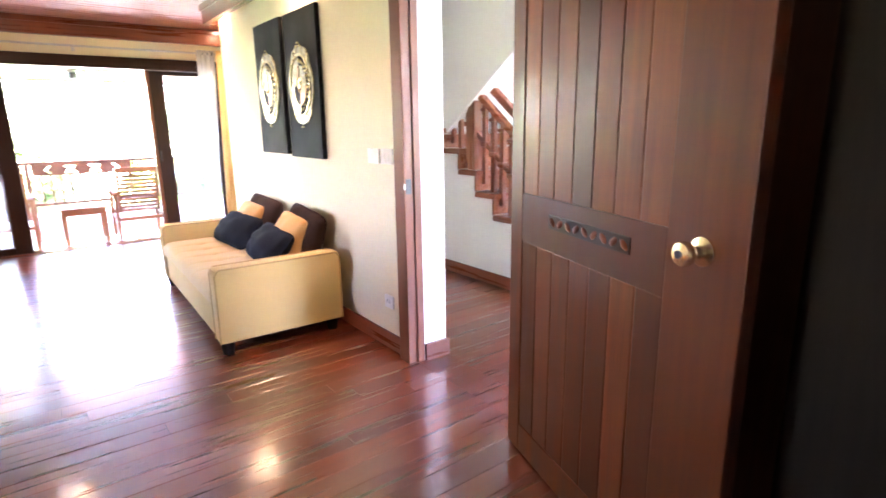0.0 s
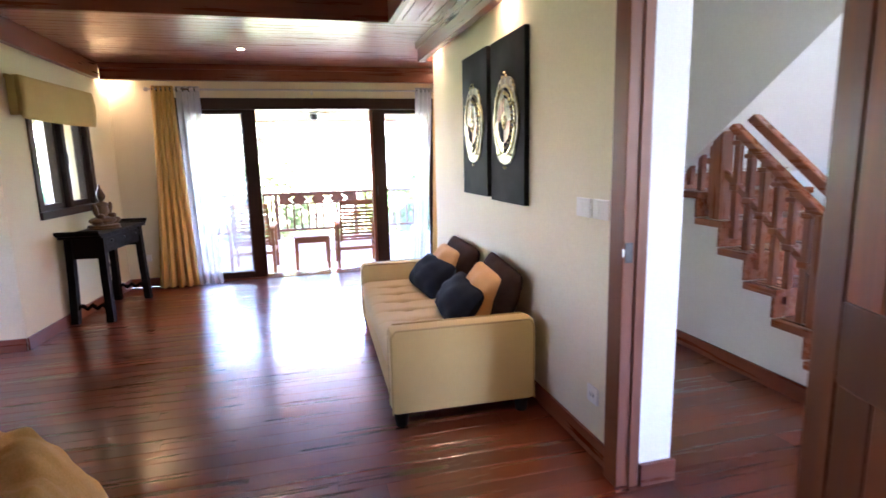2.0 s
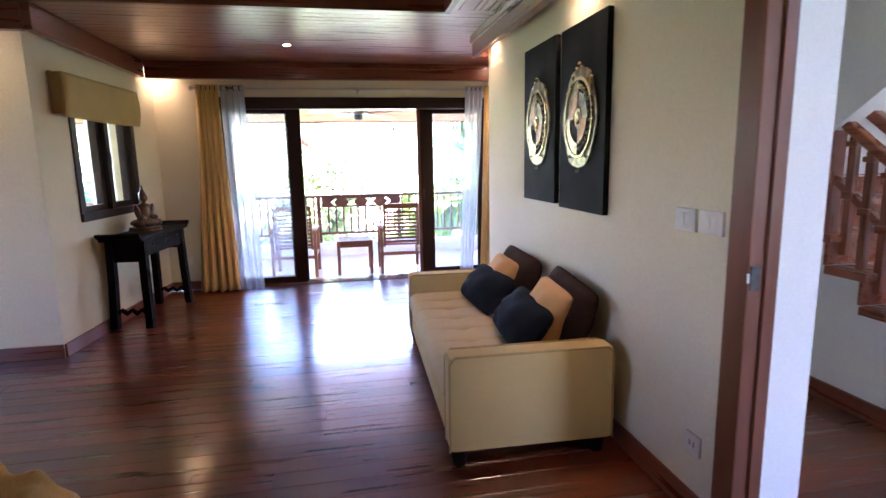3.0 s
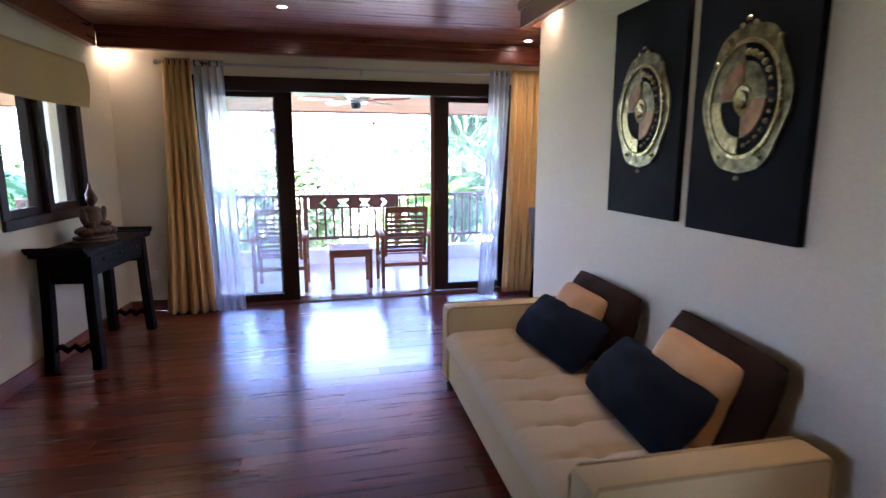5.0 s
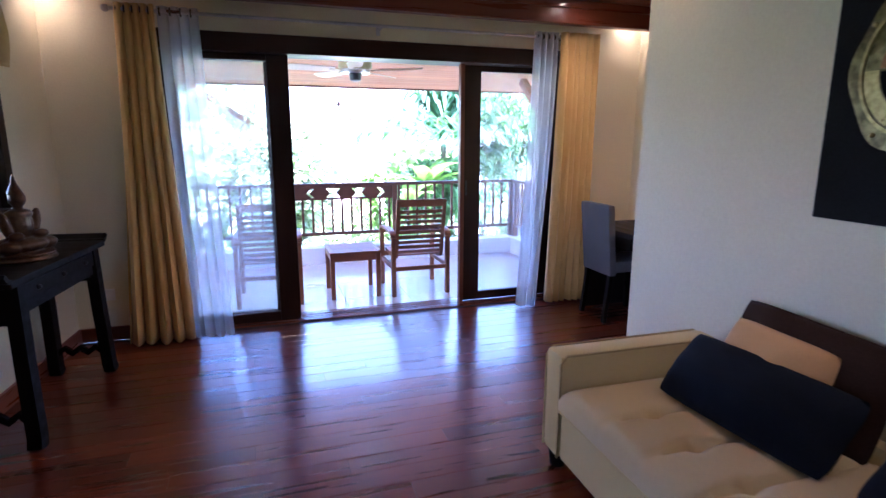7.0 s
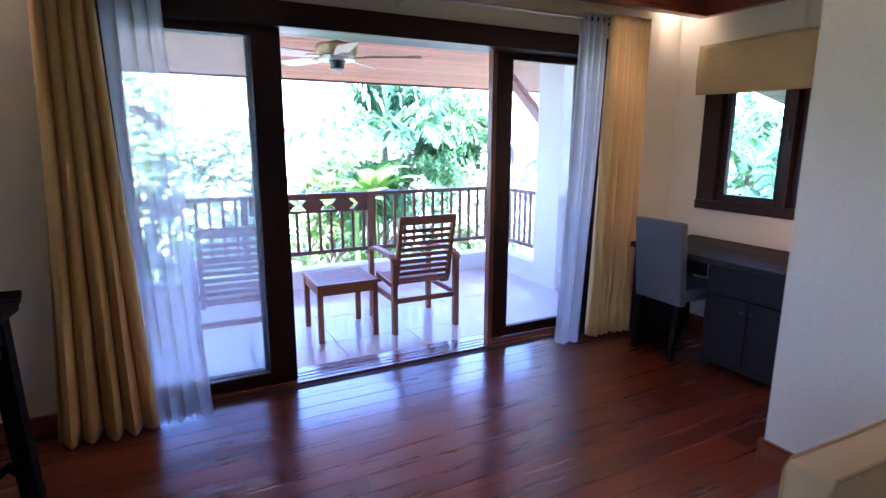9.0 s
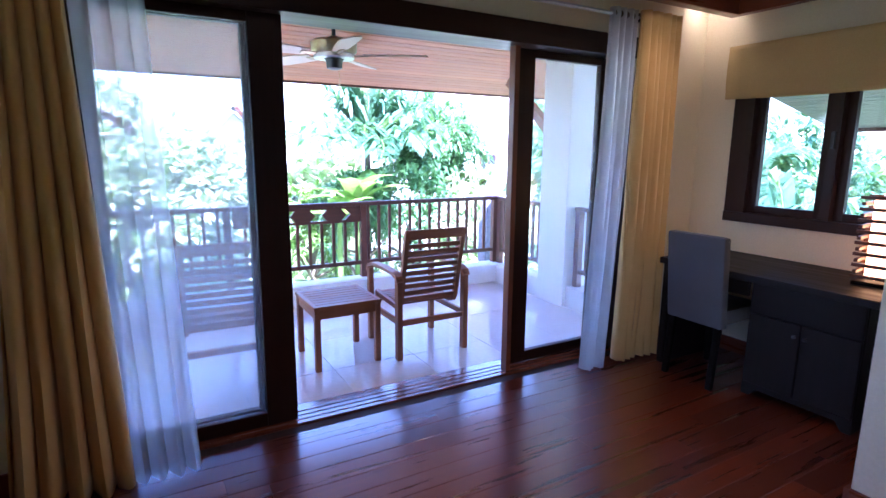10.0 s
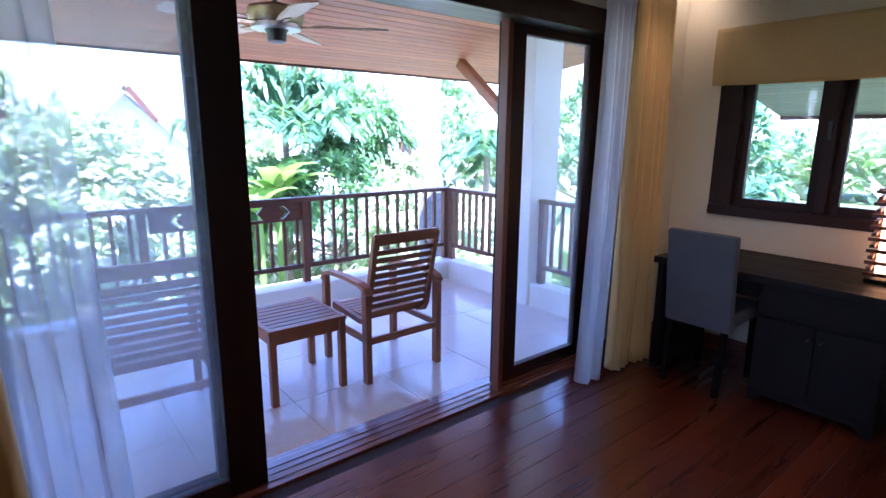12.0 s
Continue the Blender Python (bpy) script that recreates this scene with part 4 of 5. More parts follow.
def seat_z(x, y):
    ux, uy = (x - gx0) / (gx1 - gx0), (y - gy0) / (gy1 - gy0)
    e = min(ux, 1 - ux) * (gx1 - gx0)
    f = min(uy, 1 - uy) * (gy1 - gy0)
    z = 0.405 - 0.03 * math.exp(-(e / 0.02)) - 0.03 * math.exp(-(f / 0.025))
    for c in cy:
        z -= 0.018 * math.exp(-((y - c) / 0.013) ** 2) * (0.4 + 0.6 * (1 if cx[0] - 0.12 < x < cx[1] + 0.15 else 0.2))
        for b in cx:
            z -= 0.036 * math.exp(-(((x - b) / 0.03) ** 2 + ((y - c) / 0.028) ** 2))
    return z


g = [[bm.verts.new((gx0 + (gx1 - gx0) * i / nx, gy0 + (gy1 - gy0) * j / ny, seat_z(gx0 + (gx1 - gx0) * i / nx, gy0 + (gy1 - gy0) * j / ny))) for j in range(ny + 1)] for i in range(nx + 1)]
for i in range(nx):
    for j in range(ny):
        bm.faces.new((g[i][j], g[i + 1][j], g[i + 1][j + 1], g[i][j + 1]))
rim = [e for e in bm.edges if e.is_boundary]
ext = bmesh.ops.extrude_edge_only(bm, edges=rim)
for v in ext["geom"]:
    if isinstance(v, bmesh.types.BMVert):
        v.co.z = 0.298
seat = part("seat_cushion", bm, SEATCLOTH, sofa, "tufted beige seat cushion", smooth=60)
for c in cy:
    for b in cx:
        bm = bmesh.new()
        bmesh.ops.create_uvsphere(bm, u_segments=10, v_segments=6, radius=0.011, matrix=Matrix.Translation((b, c, seat_z(b, c) + 0.001)) @ Matrix.Diagonal((1, 1, 0.5, 1)))
        part("button", bm, SEATCLOTH, seat, smooth=60)
part("welt", box(-lx - 0.008, gy0, 0.294, -lx + 0.002, gy1, 0.304, 0.003), UPHOLSTERY, seat)


def lean(x, y, z, yaw, back, roll=0):
    return pose(x, y, z, 0, 0, 90 + yaw) @ pose(0, 0, 0, back, 0, 0) @ pose(0, 0, 0, 0, roll, 0)


cushion("throw_pillow", 0.60, 0.42, 0.20, lean(5.325, 6.08, 0.56, 3, 17, -3), BROWN, "dark brown square cushion leaning on the wall")
cushion("throw_pillow", 0.60, 0.42, 0.20, lean(5.32, 5.25, 0.56, -2, 17, -4), BROWN, "dark brown square cushion leaning on the wall")
cushion("throw_pillow", 0.41, 0.34, 0.19, lean(5.225, 6.12, 0.555, 4, 22, -3), CREAM, "cream square cushion in front of a brown one")
cushion("throw_pillow", 0.42, 0.35, 0.19, lean(5.22, 5.25, 0.56, 0, 22, -4), CREAM, "cream square cushion in front of a brown one")
cushion("lumbar_pillow", 0.68, 0.30, 0.18, lean(5.115, 6.09, 0.515, 3, 42, 0), NAVY, "navy oblong cushion resting on the sofa seat")
cushion("lumbar_pillow", 0.68, 0.30, 0.18, lean(5.105, 5.34, 0.515, -6, 42, 0), NAVY, "navy oblong cushion resting on the sofa seat")

# ---- pair of relief pictures ----
GOLDRELIEF = surface("gilded_relief", (0.24, 0.19, 0.08), (0.55, 0.46, 0.22), 0.28, 40, 9, 0.6, 0.006, metal=1.0, stain=0.4)
AGEDPLATE = surface("blackened_gilding", (0.05, 0.045, 0.025), (0.38, 0.33, 0.16), 0.3, 22, 9, 0.9, 0.008, metal=0.9, stain=0.6)
COPPER = surface("copper_relief", (0.13, 0.06, 0.025), (0.34, 0.17, 0.07), 0.4, 25, 9, 0.4, 0.003, metal=0.6)
BLACKPAINT = surface("black_picture_paint", (0.004, 0.004, 0.005), (0.008, 0.008, 0.0095), 0.7, 120, 3, 0.3, 0.001, gloss=0.12)


def relief_picture(y0, y1, z0, z1):
    yc, zc = (y0 + y1) / 2, z0
    ob = thing("wall_picture", EW, yc, zc, 0, "black wall panel with a gilded oval relief medallion", "picture", "pair of pictures")
    w, h = (y1 - y0) / 2, z1 - z0
    part("panel", box(-0.033, -w, 0, -0.002, w, h, 0.003), BLACKPAINT, ob, "matt black panel")
    m = Matrix(((0, 0, -1, -0.0335), (-1, 0, 0, 0), (0, 1, 0, h * 0.5), (0, 0, 0, 1)))      # x right on the wall, y up, z out
    ox, oy = 0.198, 0.255
    out = []
    for i in range(72):
        a = 2 * math.pi * i / 72
        lob = 1 + 0.035 * math.cos(6 * a) + 0.05 * max(0, math.cos(2 * (a - math.pi / 2))) ** 8 * (1.0 - 0.9 * abs(math.cos(a)) ** 0.5)
        out.append((ox * math.cos(a) * lob, oy * math.sin(a) * lob))
    plate = part("medallion", prism(out, 0.010, m), AGEDPLATE, ob, "gilded wavy oval plate")
    def ring(r0, r1, z, t, a0=0, a1=360, mat=GOLDRELIEF, name="ring", s=1.26):
        k = max(6, int((a1 - a0) / 7))
        o = [(r1 * math.cos(radians(a0 + (a1 - a0) * i / k)), s * r1 * math.sin(radians(a0 + (a1 - a0) * i / k))) for i in range(k + 1)]
        n = [(r0 * math.cos(radians(a1 - (a1 - a0) * i / k)), s * r0 * math.sin(radians(a1 - (a1 - a0) * i / k))) for i in range(k + 1)]
        part(name, prism(o + n, t, m @ Matrix.Translation((0, 0, z))), mat, plate)
    ring(0.155, 0.165, 0.010, 0.008, 0, 359.9)
    ring(0.105, 0.152, 0.010, 0.003, -92, 92, BLACKPAINT, "bead_band")
    ring(0.105, 0.15, 0.010, 0.005, 180, 266, GOLDRELIEF, "sector")
    ring(0.045, 0.103, 0.010, 0.007, 92, 178, COPPER, "sector")
    ring(0.045, 0.103, 0.010, 0.004, 2, 88, AGEDPLATE, "sector")
    ring(0.045, 0.103, 0.010, 0.007, 272, 358, COPPER, "sector")
    ring(0.045, 0.103, 0.010, 0.003, 182, 268, BLACKPAINT, "sector")
    for r, z in ((0.042, 0.014), (0.026, 0.020)):
        part("boss", lathe([(r, 0.008), (r, z), (r - 0.004, z + 0.004), (r - 0.012, z + 0.002)], m=m @ Matrix.Diagonal((1, 1.26, 1, 1)), seg=22), GOLDRELIEF, plate, smooth=40)
    for i in range(14):
        a = radians(84 - i * 12.6)
        rr = 0.013 - 0.0004 * i
        bm = bmesh.new()
        bmesh.ops.create_uvsphere(bm, u_segments=8, v_segments=6, radius=rr, matrix=m @ Matrix.Translation((0.128 * math.cos(a), 1.26 * 0.128 * math.sin(a), 0.014)))
        part("bead", bm, GOLDRELIEF, plate, smooth=60)
    for x, y in ((0, 0.275), (0.03, 0.255), (-0.03, 0.255), (0, -0.275), (-0.14, 0.14), (0.14, 0.19), (-0.1, -0.2), (0.1, -0.2)):
        bm = bmesh.new()
        bmesh.ops.create_uvsphere(bm, u_segments=8, v_segments=6, radius=0.009, matrix=m @ Matrix.Translation((x, y, 0.012)))
        part("stud", bm, GOLDRELIEF, plate, smooth=60)
    return ob


relief_picture(5.645, 6.185, 1.118, 2.088)
relief_picture(5.03, 5.57, 1.105, 2.08)

# switches and socket
for y, z in ((4.414, 1.15), (4.27, 1.152)):
    ob = thing("light_switch", EW, y, z, label="ivory plastic light switch on the wall", category="light switch", group="light switches")
    pl = part("plate", box(-0.012, -0.062, -0.043, 0, 0.062, 0.043, 0.004), PLASTIC, ob)
    for q in (-0.018, 0.018):
        part("rocker", box(-0.016, q - 0.015, -0.028, -0.012, q + 0.015, 0.028, 0.003), PLASTIC, pl)
ob = thing("wall_socket", EW, 4.30, 0.295, label="ivory plastic wall socket", category="wall socket")
part("plate", box(-0.011, -0.045, -0.04, 0, 0.045, 0.04, 0.004), PLASTIC, ob)
for q in (-0.012, 0.012):
    part("slot", box(-0.0118, q - 0.003, -0.01, -0.0105, q + 0.003, 0.012), DARKMETAL, ob)
ob = thing("wall_socket", 2.45, NW, 0.33, label="ivory plastic wall socket by the curtain", category="wall socket")
part("plate", box(-0.06, -0.011, -0.04, 0.06, 0, 0.04, 0.004), PLASTIC, ob)

# ---- console table and statue in the bay ----
ct = new("console_table")
ct.matrix_world = WM @ pose(1.085, -0.205, 0, 0, 0, -1.5)
tagged(ct, "black lacquered altar-style console table against the bay wall", "console table")
CL, CD = 0.495, 0.175
part("tabletop", box(-CL, -CD, 0.765, CL, CD, 0.80, 0.008), BLACKWOOD, ct)
for s in (-1, 1):
    part("everted_end", sweep([(s * (CL - 0.01), 0, 0.795), (s * (CL + 0.015), 0, 0.803), (s * (CL + 0.04), 0, 0.83)], 2 * CD, 0.02, side=(0, 1, 0)), BLACKWOOD, ct)
    for q in (-1, 1):
        part("leg", sweep([(s * (CL - 0.10), q * (CD - 0.045), 0.765), (s * (CL - 0.085), q * (CD - 0.04), 0.4), (s * (CL - 0.07), q * (CD - 0.03), 0.05), (s * (CL - 0.055), q * (CD - 0.028), 0.0)], 0.06, 0.065, side=(0, 1, 0)), BLACKWOOD, ct)
        out = [(0, 0), (0.2, 0), (0.17, -0.05), (0.10, -0.07), (0.06, -0.13), (0, -0.16)]
        part("corbel", prism([(x * s, y) for x, y in out][::s], 0.02, Matrix.Translation((-s * (CL - 0.14) , q * (CD - 0.055) + 0.01, 0.765)) @ Matrix(((1, 0, 0, 0), (0, 0, -1, 0), (0, 1, 0, 0), (0, 0, 0, 1)))), BLACKWOOD, ct)
    part("end_apron", prism([(-CD + 0.03, 0.765), (-CD + 0.075, 0.58), (CD - 0.075, 0.58), (CD - 0.03, 0.765)], 0.03, Matrix(((0, 0, 1, s * (CL - 0.1) - 0.015), (1, 0, 0, 0), (0, 1, 0, 0), (0, 0, 0, 1)))), BLACKWOOD, ct)
    for z in (0.14, ):
        pts = [(s * (CL - 0.075), -CD + 0.05 + (2 * CD - 0.1) * i / 12, 0.13 + 0.035 * math.sin(i / 12 * math.pi * 3) ** 2) for i in range(13)]
        part("end_stretcher", sweep(pts, 0.025, 0.03, side=(1, 0, 0)), BLACKWOOD, ct, "carved wavy stretcher")
for q in (-1, 1):
    part("apron", box(-CL + 0.12, q * (CD - 0.045) - 0.012, 0.62, CL - 0.12, q * (CD - 0.045) + 0.012, 0.765, 0.004), BLACKWOOD, ct)
for i in range(3):
    x = (-CL + 0.12) + (2 * CL - 0.24) * (i + 0.5) / 3
    d = part("drawer", box(x - 0.165, -CD + 0.022, 0.675, x + 0.165, -CD + 0.034, 0.755, 0.004), BLACKWOOD, ct)
    part("drawer_pull", lathe([(0.012, 0), (0.014, 0.006), (0.006, 0.016)], m=pose(x, -CD + 0.022, 0.715, 90), seg=12), DARKMETAL, d, smooth=40)

BRONZE = surface("bronze_statue", (0.08, 0.042, 0.022), (0.15, 0.085, 0.045), 0.35, 60, 14, 0.4, 0.002, metal=0.6, stain=0.4)
bm = bmesh.new()


def blob(x, y, z, sx, sy, sz, rot=0.0):
    bmesh.ops.create_uvsphere(bm, u_segments=16, v_segments=10, radius=1, matrix=Matrix.Translation((x, y, z)) @ Matrix.Rotation(rot, 4, "Y") @ Matrix.Diagonal((sx, sy, sz, 1)))


lathe([(0.115, 0), (0.12, 0.008), (0.11, 0.018), (0.115, 0.03), (0.09, 0.034)], bm, 24)
blob(0, 0, 0.065, 0.115, 0.085, 0.035)
for s in (-1, 1):
    blob(s * 0.075, -0.03, 0.062, 0.055, 0.04, 0.028)
    blob(s * 0.065, -0.005, 0.15, 0.02, 0.022, 0.062, s * 0.25)
    blob(s * 0.055, -0.04, 0.105, 0.03, 0.026, 0.018)
blob(0, 0, 0.145, 0.055, 0.038, 0.07)
blob(0, 0, 0.19, 0.06, 0.034, 0.025)
blob(0, -0.003, 0.222, 0.018, 0.018, 0.02)
blob(0, -0.006, 0.256, 0.031, 0.032, 0.038)
lathe([(0.030, 0.275), (0.022, 0.295), (0.012, 0.315), (0.004, 0.355)], bm, 14)
statue = part("statue", bm, BRONZE, smooth=70)
statue.matrix_world = WM @ pose(1.08, -0.20, 0.80, 0, 0, -25) @ Matrix.Diagonal((1.18, 1.18, 1.18, 1))
fuse = statue.modifiers.new("fuse", "REMESH")
fuse.mode, fuse.voxel_size, fuse.use_smooth_shade = "VOXEL", 0.004, True
tagged(statue, "dark bronze seated figure on the console table", "statue")

# ---- desk niche ----
dk = thing("desk", 6.36, 7.92, 0, label="dark stained wooden writing desk with a cupboard under it", category="desk")
part("desktop", box(-0.32, -0.66, 0.675, 0.32, 0.70, 0.715, 0.006), DESKWOOD, dk)
part("leg_panel", box(-0.29, 0.645, 0, 0.3, 0.685, 0.675, 0.004), DESKWOOD_Z, dk)
part("apron", box(-0.27, 0.13, 0.58, -0.25, 0.645, 0.675, 0.003), DESKWOOD, dk)
cab = part("cupboard", box(-0.235, -0.44, 0.06, 0.3, 0.125, 0.675, 0.004), DESKWOOD_Z, dk)
for y in (-0.44, 0.08):
    part("foot", box(-0.235, y, 0, 0.3, y + 0.045, 0.06, 0.004), DESKWOOD_Z, cab)
part("foot_rail", prism([(-0.44, 0.075), (0.125, 0.075), (0.125, 0.0), (0.08, 0.0), (0.05, 0.045), (-0.365, 0.045), (-0.395, 0.0), (-0.44, 0.0)], 0.012, Matrix(((0, 0, 1, -0.247), (1, 0, 0, 0), (0, 1, 0, 0), (0, 0, 0, 1)))), DESKWOOD_Z, cab)
part("drawer_front", box(-0.255, -0.435, 0.495, -0.236, 0.12, 0.665, 0.004), DESKWOOD, cab)
for a, b in ((-0.435, -0.160), (-0.154, 0.12)):
    part("cupboard_door", box(-0.255, a, 0.08, -0.236, b, 0.485, 0.004), DESKWOOD_Z, cab)
for y in (-0.185, -0.13):
    part("door_pull", lathe([(0.009, 0), (0.011, 0.01), (0.006, 0.016)], m=pose(-0.255, y, 0.42, 0, -90, 0), seg=12), DARKMETAL, cab, smooth=40)

dc = thing("desk_chair", 6.22, 8.305, 0, -90, "grey upholstered dining-style chair with dark legs at the desk", "chair")
bm = box(-0.185, -0.245, 0.37, 0.185, -0.185, 0.915, 0.018)
for v in bm.verts:
    v.co.y -= 0.10 * (v.co.z - 0.44)
    v.co.x *= 1 + 0.03 * (v.co.z - 0.44)
part("backrest", bm, GREY, dc, smooth=50)
part("seat", box(-0.175, -0.235, 0.39, 0.175, 0.2, 0.48, 0.02), GREY, dc, smooth=50)
for s in (-1, 1):
    part("leg", bar((s * 0.15, -0.21, 0.40), (s * 0.152, -0.25, 0.0), 0.034, 0.034, bevel=0.004, up=(0, 1, 0)), BLACKWOOD, dc)
    part("leg", bar((s * 0.15, 0.17, 0.40), (s * 0.152, 0.18, 0.0), 0.034, 0.034, bevel=0.004, up=(0, 1, 0)), BLACKWOOD, dc)

lampob = thing("table_lamp", 6.42, 7.585, 0.715, 8, "table lamp of stacked dark wooden slats, lit inside", "table lamp")
part("base", box(-0.09, -0.09, 0, 0.09, 0.09, 0.02, 0.004), BLACKWOOD, lampob)
LAMPSLAT = wood("lamp_slat_wood", (0.09, 0.03, 0.012), (0.14, 0.05, 0.02), 0.4, 0, 0.2)
for i in range(15):
    z = 0.035 + i * 0.029
    e = 0.115 if i % 2 else 0.10
    for s in (-1, 1):
        if i % 2:
            part("slat", box(-e, s * 0.075 - 0.009, z, e, s * 0.075 + 0.009, z + 0.017, 0.002), LAMPSLAT, lampob)
        else:
            part("slat", box(s * 0.075 - 0.009, -e, z, s * 0.075 + 0.009, e, z + 0.017, 0.002), LAMPSLAT, lampob)
part("inner_shade", lathe([(0.058, 0.03), (0.058, 0.44)], seg=20), glowing("lit_paper_shade", (1.0, 0.5, 0.16), 0.9), lampob, "glowing paper cylinder", smooth=40)

# ---- bed ----
bed = thing("bed", 2.36, 3.27, 0, label="wide bed with blue linen under a gold throw", category="bed")
BLUE = surface("blue_linen", (0.05, 0.08, 0.22), (0.08, 0.12, 0.3), 0.8, 200, 4, 0.3)
part("bed_base", box(-1.0, -1.0, 0.0, 0.82, 0.82, 0.28, 0.02), BLACKWOOD, bed)
foot = [(0.66 + 0.33 * math.cos(radians(a)), 0.66 + 0.33 * math.sin(radians(a))) for a in range(0, 91, 10)]
bm = prism([(-1.0, -1.02), (0.99, -1.02)] + foot + [(-1.0, 0.99)], 0.18, Matrix.Translation((0, 0, 0.28)))
bmesh.ops.bevel(bm, geom=[e for e in bm.edges if all(v.co.z > 0.45 for v in e.verts)], offset=0.04, segments=3, affect="EDGES", profile=0.6)
part("mattress", bm, BLUE, bed, "blue linen covered mattress", smooth=50)
part("headboard", box(-1.12, -1.05, 0, -1.02, 1.03, 1.05, 0.02), BLACKWOOD, bed)
bm = bmesh.new()
k = 90
g = []
for i in range(k + 1):
    row = []
    for j in range(k + 1):
        u, v = i / k, j / k
        x, y = -0.2 + 1.36 * u, 0.1 + 1.06 * v
        r = max(0.0, math.hypot(max(0.0, x - 0.66), max(0.0, y - 0.66)) - 0.34)
        n1 = noise.noise((x * 3.2, y * 3.2, 1)) + 0.5 * noise.noise((x * 8, y * 8, 2)) + 0.3 * noise.noise((x * 17, y * 14, 5))
        z = 0.475 + 0.085 * abs(n1) + 0.05 * math.exp(-((x - 0.7) ** 2 + (y - 0.7) ** 2) / 0.08) - 0.2 * (r / 0.16) ** 2
        row.append(bm.verts.new((x + 0.02 * n1, y + 0.02 * n1, z)))
    g.append(row)
for i in range(k):
    for j in range(k):
        bm.faces.new((g[i][j], g[i + 1][j], g[i + 1][j + 1], g[i][j + 1]))
throw = part("throw_blanket", bm, THROW, smooth=80)
throw.matrix_world = pose(2.36, 3.27, 0)
throw.modifiers.new("thickness", "SOLIDIFY").thickness = 0.006
tagged(throw, "crumpled gold cotton throw lying over the bed corner", "blanket")

# ---- wardrobe beside the door ----
# The wardrobe is assumed; its near-black door fills the dark area beside the leaf.
wd = thing("wardrobe", 5.33, 1.7, 0, label="assumed tall dark wooden wardrobe beside the open door", category="wardrobe")
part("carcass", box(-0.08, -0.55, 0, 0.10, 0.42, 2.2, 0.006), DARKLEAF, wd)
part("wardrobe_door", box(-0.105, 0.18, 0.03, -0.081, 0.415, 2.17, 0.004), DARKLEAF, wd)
part("wardrobe_door", box(-0.105, -0.545, 0.03, -0.081, 0.174, 2.17, 0.004), TRIM_Z, wd, "red-brown wardrobe door")
part("catch", box(-0.12, 0.28, 1.86, -0.106, 0.34, 1.95, 0.003), PLASTIC, wd, "pale catch")


# ---- downlights ----
def downlight(x, y, z, power, label="small recessed ceiling downlight", spot=100):
    ob = thing("downlight", x, y, z, label=label, category="ceiling light", group="downlights")
    part("trim_ring", lathe([(0.036, 0.002), (0.045, -0.006), (0.032, -0.008), (0.030, 0.0)], seg=20), CHROME, ob, smooth=40)
    part("bulb", lathe([(0.029, -0.003), (0.02, -0.006), (0.004, -0.007)], seg=16), BULB, ob, "glowing lamp face", smooth=40)
    la = new("downlight_lamp", bpy.data.lights.new("downlight_lamp", "SPOT"))
    la.data.energy, la.data.spot_size, la.data.spot_blend, la.data.shadow_soft_size, la.data.color = power, radians(spot), 0.6, 0.14, (1.0, 0.72, 0.4)
    la.matrix_world = look((x, y, z - 0.03), (x, y, z - 1))
    return ob


downlight(3.755, 7.73, TOPZ, 2)
downlight(5.84, 8.37, TOPZ, 1.4)
structure("ceiling_light_gap_sofa", box(EW - 0.07, SW, 2.40, EW, 7.2, 2.42), CEILWOOD_Y, "narrow boarded light gap along the wall", "ceiling")
structure("ceiling_light_gap_north", box(2.24, 8.67, 2.40, 6.7, NW, 2.42), CEILWOOD, "narrow boarded light gap along the wall", "ceiling")
structure("ceiling_light_gap_west", box(-0.9, 6.64, 2.405, 2.24, NW, 2.425), CEILWOOD, "boarded light gap in the bay", "ceiling")
structure("ceiling_light_gap_east", box(6.62, 7.2, 2.405, 6.7, 8.67, 2.425), CEILWOOD_Y, "narrow boarded light gap along the wall", "ceiling")
for x, y, p in ((EW - 0.037, 5.33, 3.8), (EW - 0.037, 7.0, 2.6), (EW - 0.037, 3.2, 4.5), (2.33, 8.78, 0.45), (6.55, 8.80, 0.2), (1.75, 6.74, 0.4)):
    downlight(x, y, 2.398, p, "small warm downlight in the light gap", 130)

# ---- garden ----
GZ = -3.3
GRASS = surface("lawn", (0.07, 0.11, 0.03), (0.11, 0.16, 0.05), 0.9, 6, 0.3, 0.6, 0.03, stain=0.4)
bm = bmesh.new()
bmesh.ops.create_grid(bm, x_segments=40, y_segments=40, size=600, matrix=Matrix.Translation((0, 0, GZ)))
structure("ground", bm, GRASS, "sunlit lawn below the balcony", "ground")
PAVE = surface("pale_paving", (0.5, 0.46, 0.42), (0.6, 0.56, 0.51), 0.85, 14, 1, 0.3, 0.004)
structure("path", box(-6, 14.6, GZ, 12, 16.4, GZ + 0.03), PAVE, "pale paved garden path", "path")
ob = thing("low_canopy_roof", 6.2, 14.6, -1.0, label="flat pale concrete canopy roof below the balcony", category="canopy")
part("slab", box(-3.4, -0.9, -0.14, 2.2, 0.7, 0, 0.01), PAVE, ob)
for x in (-3.2, 2.0):
    part("post", box(x - 0.1, -0.1, GZ + 1.0, x + 0.1, 0.1, -0.14), WHITE, ob)
stone = bmesh.new()
prof = [(-0.15, 0), (0.15, 0), (0.16, 3.2), (0.15, 3.9), (0.12, 4.18), (0.04, 4.3), (-0.04, 4.22), (-0.11, 4.0), (-0.15, 3.6)]
prism(prof, 0.22, Matrix(((1, 0, 0, 7.76), (0, 0, 1, 12.9), (0, 1, 0, GZ), (0, 0, 0, 1))), stone)
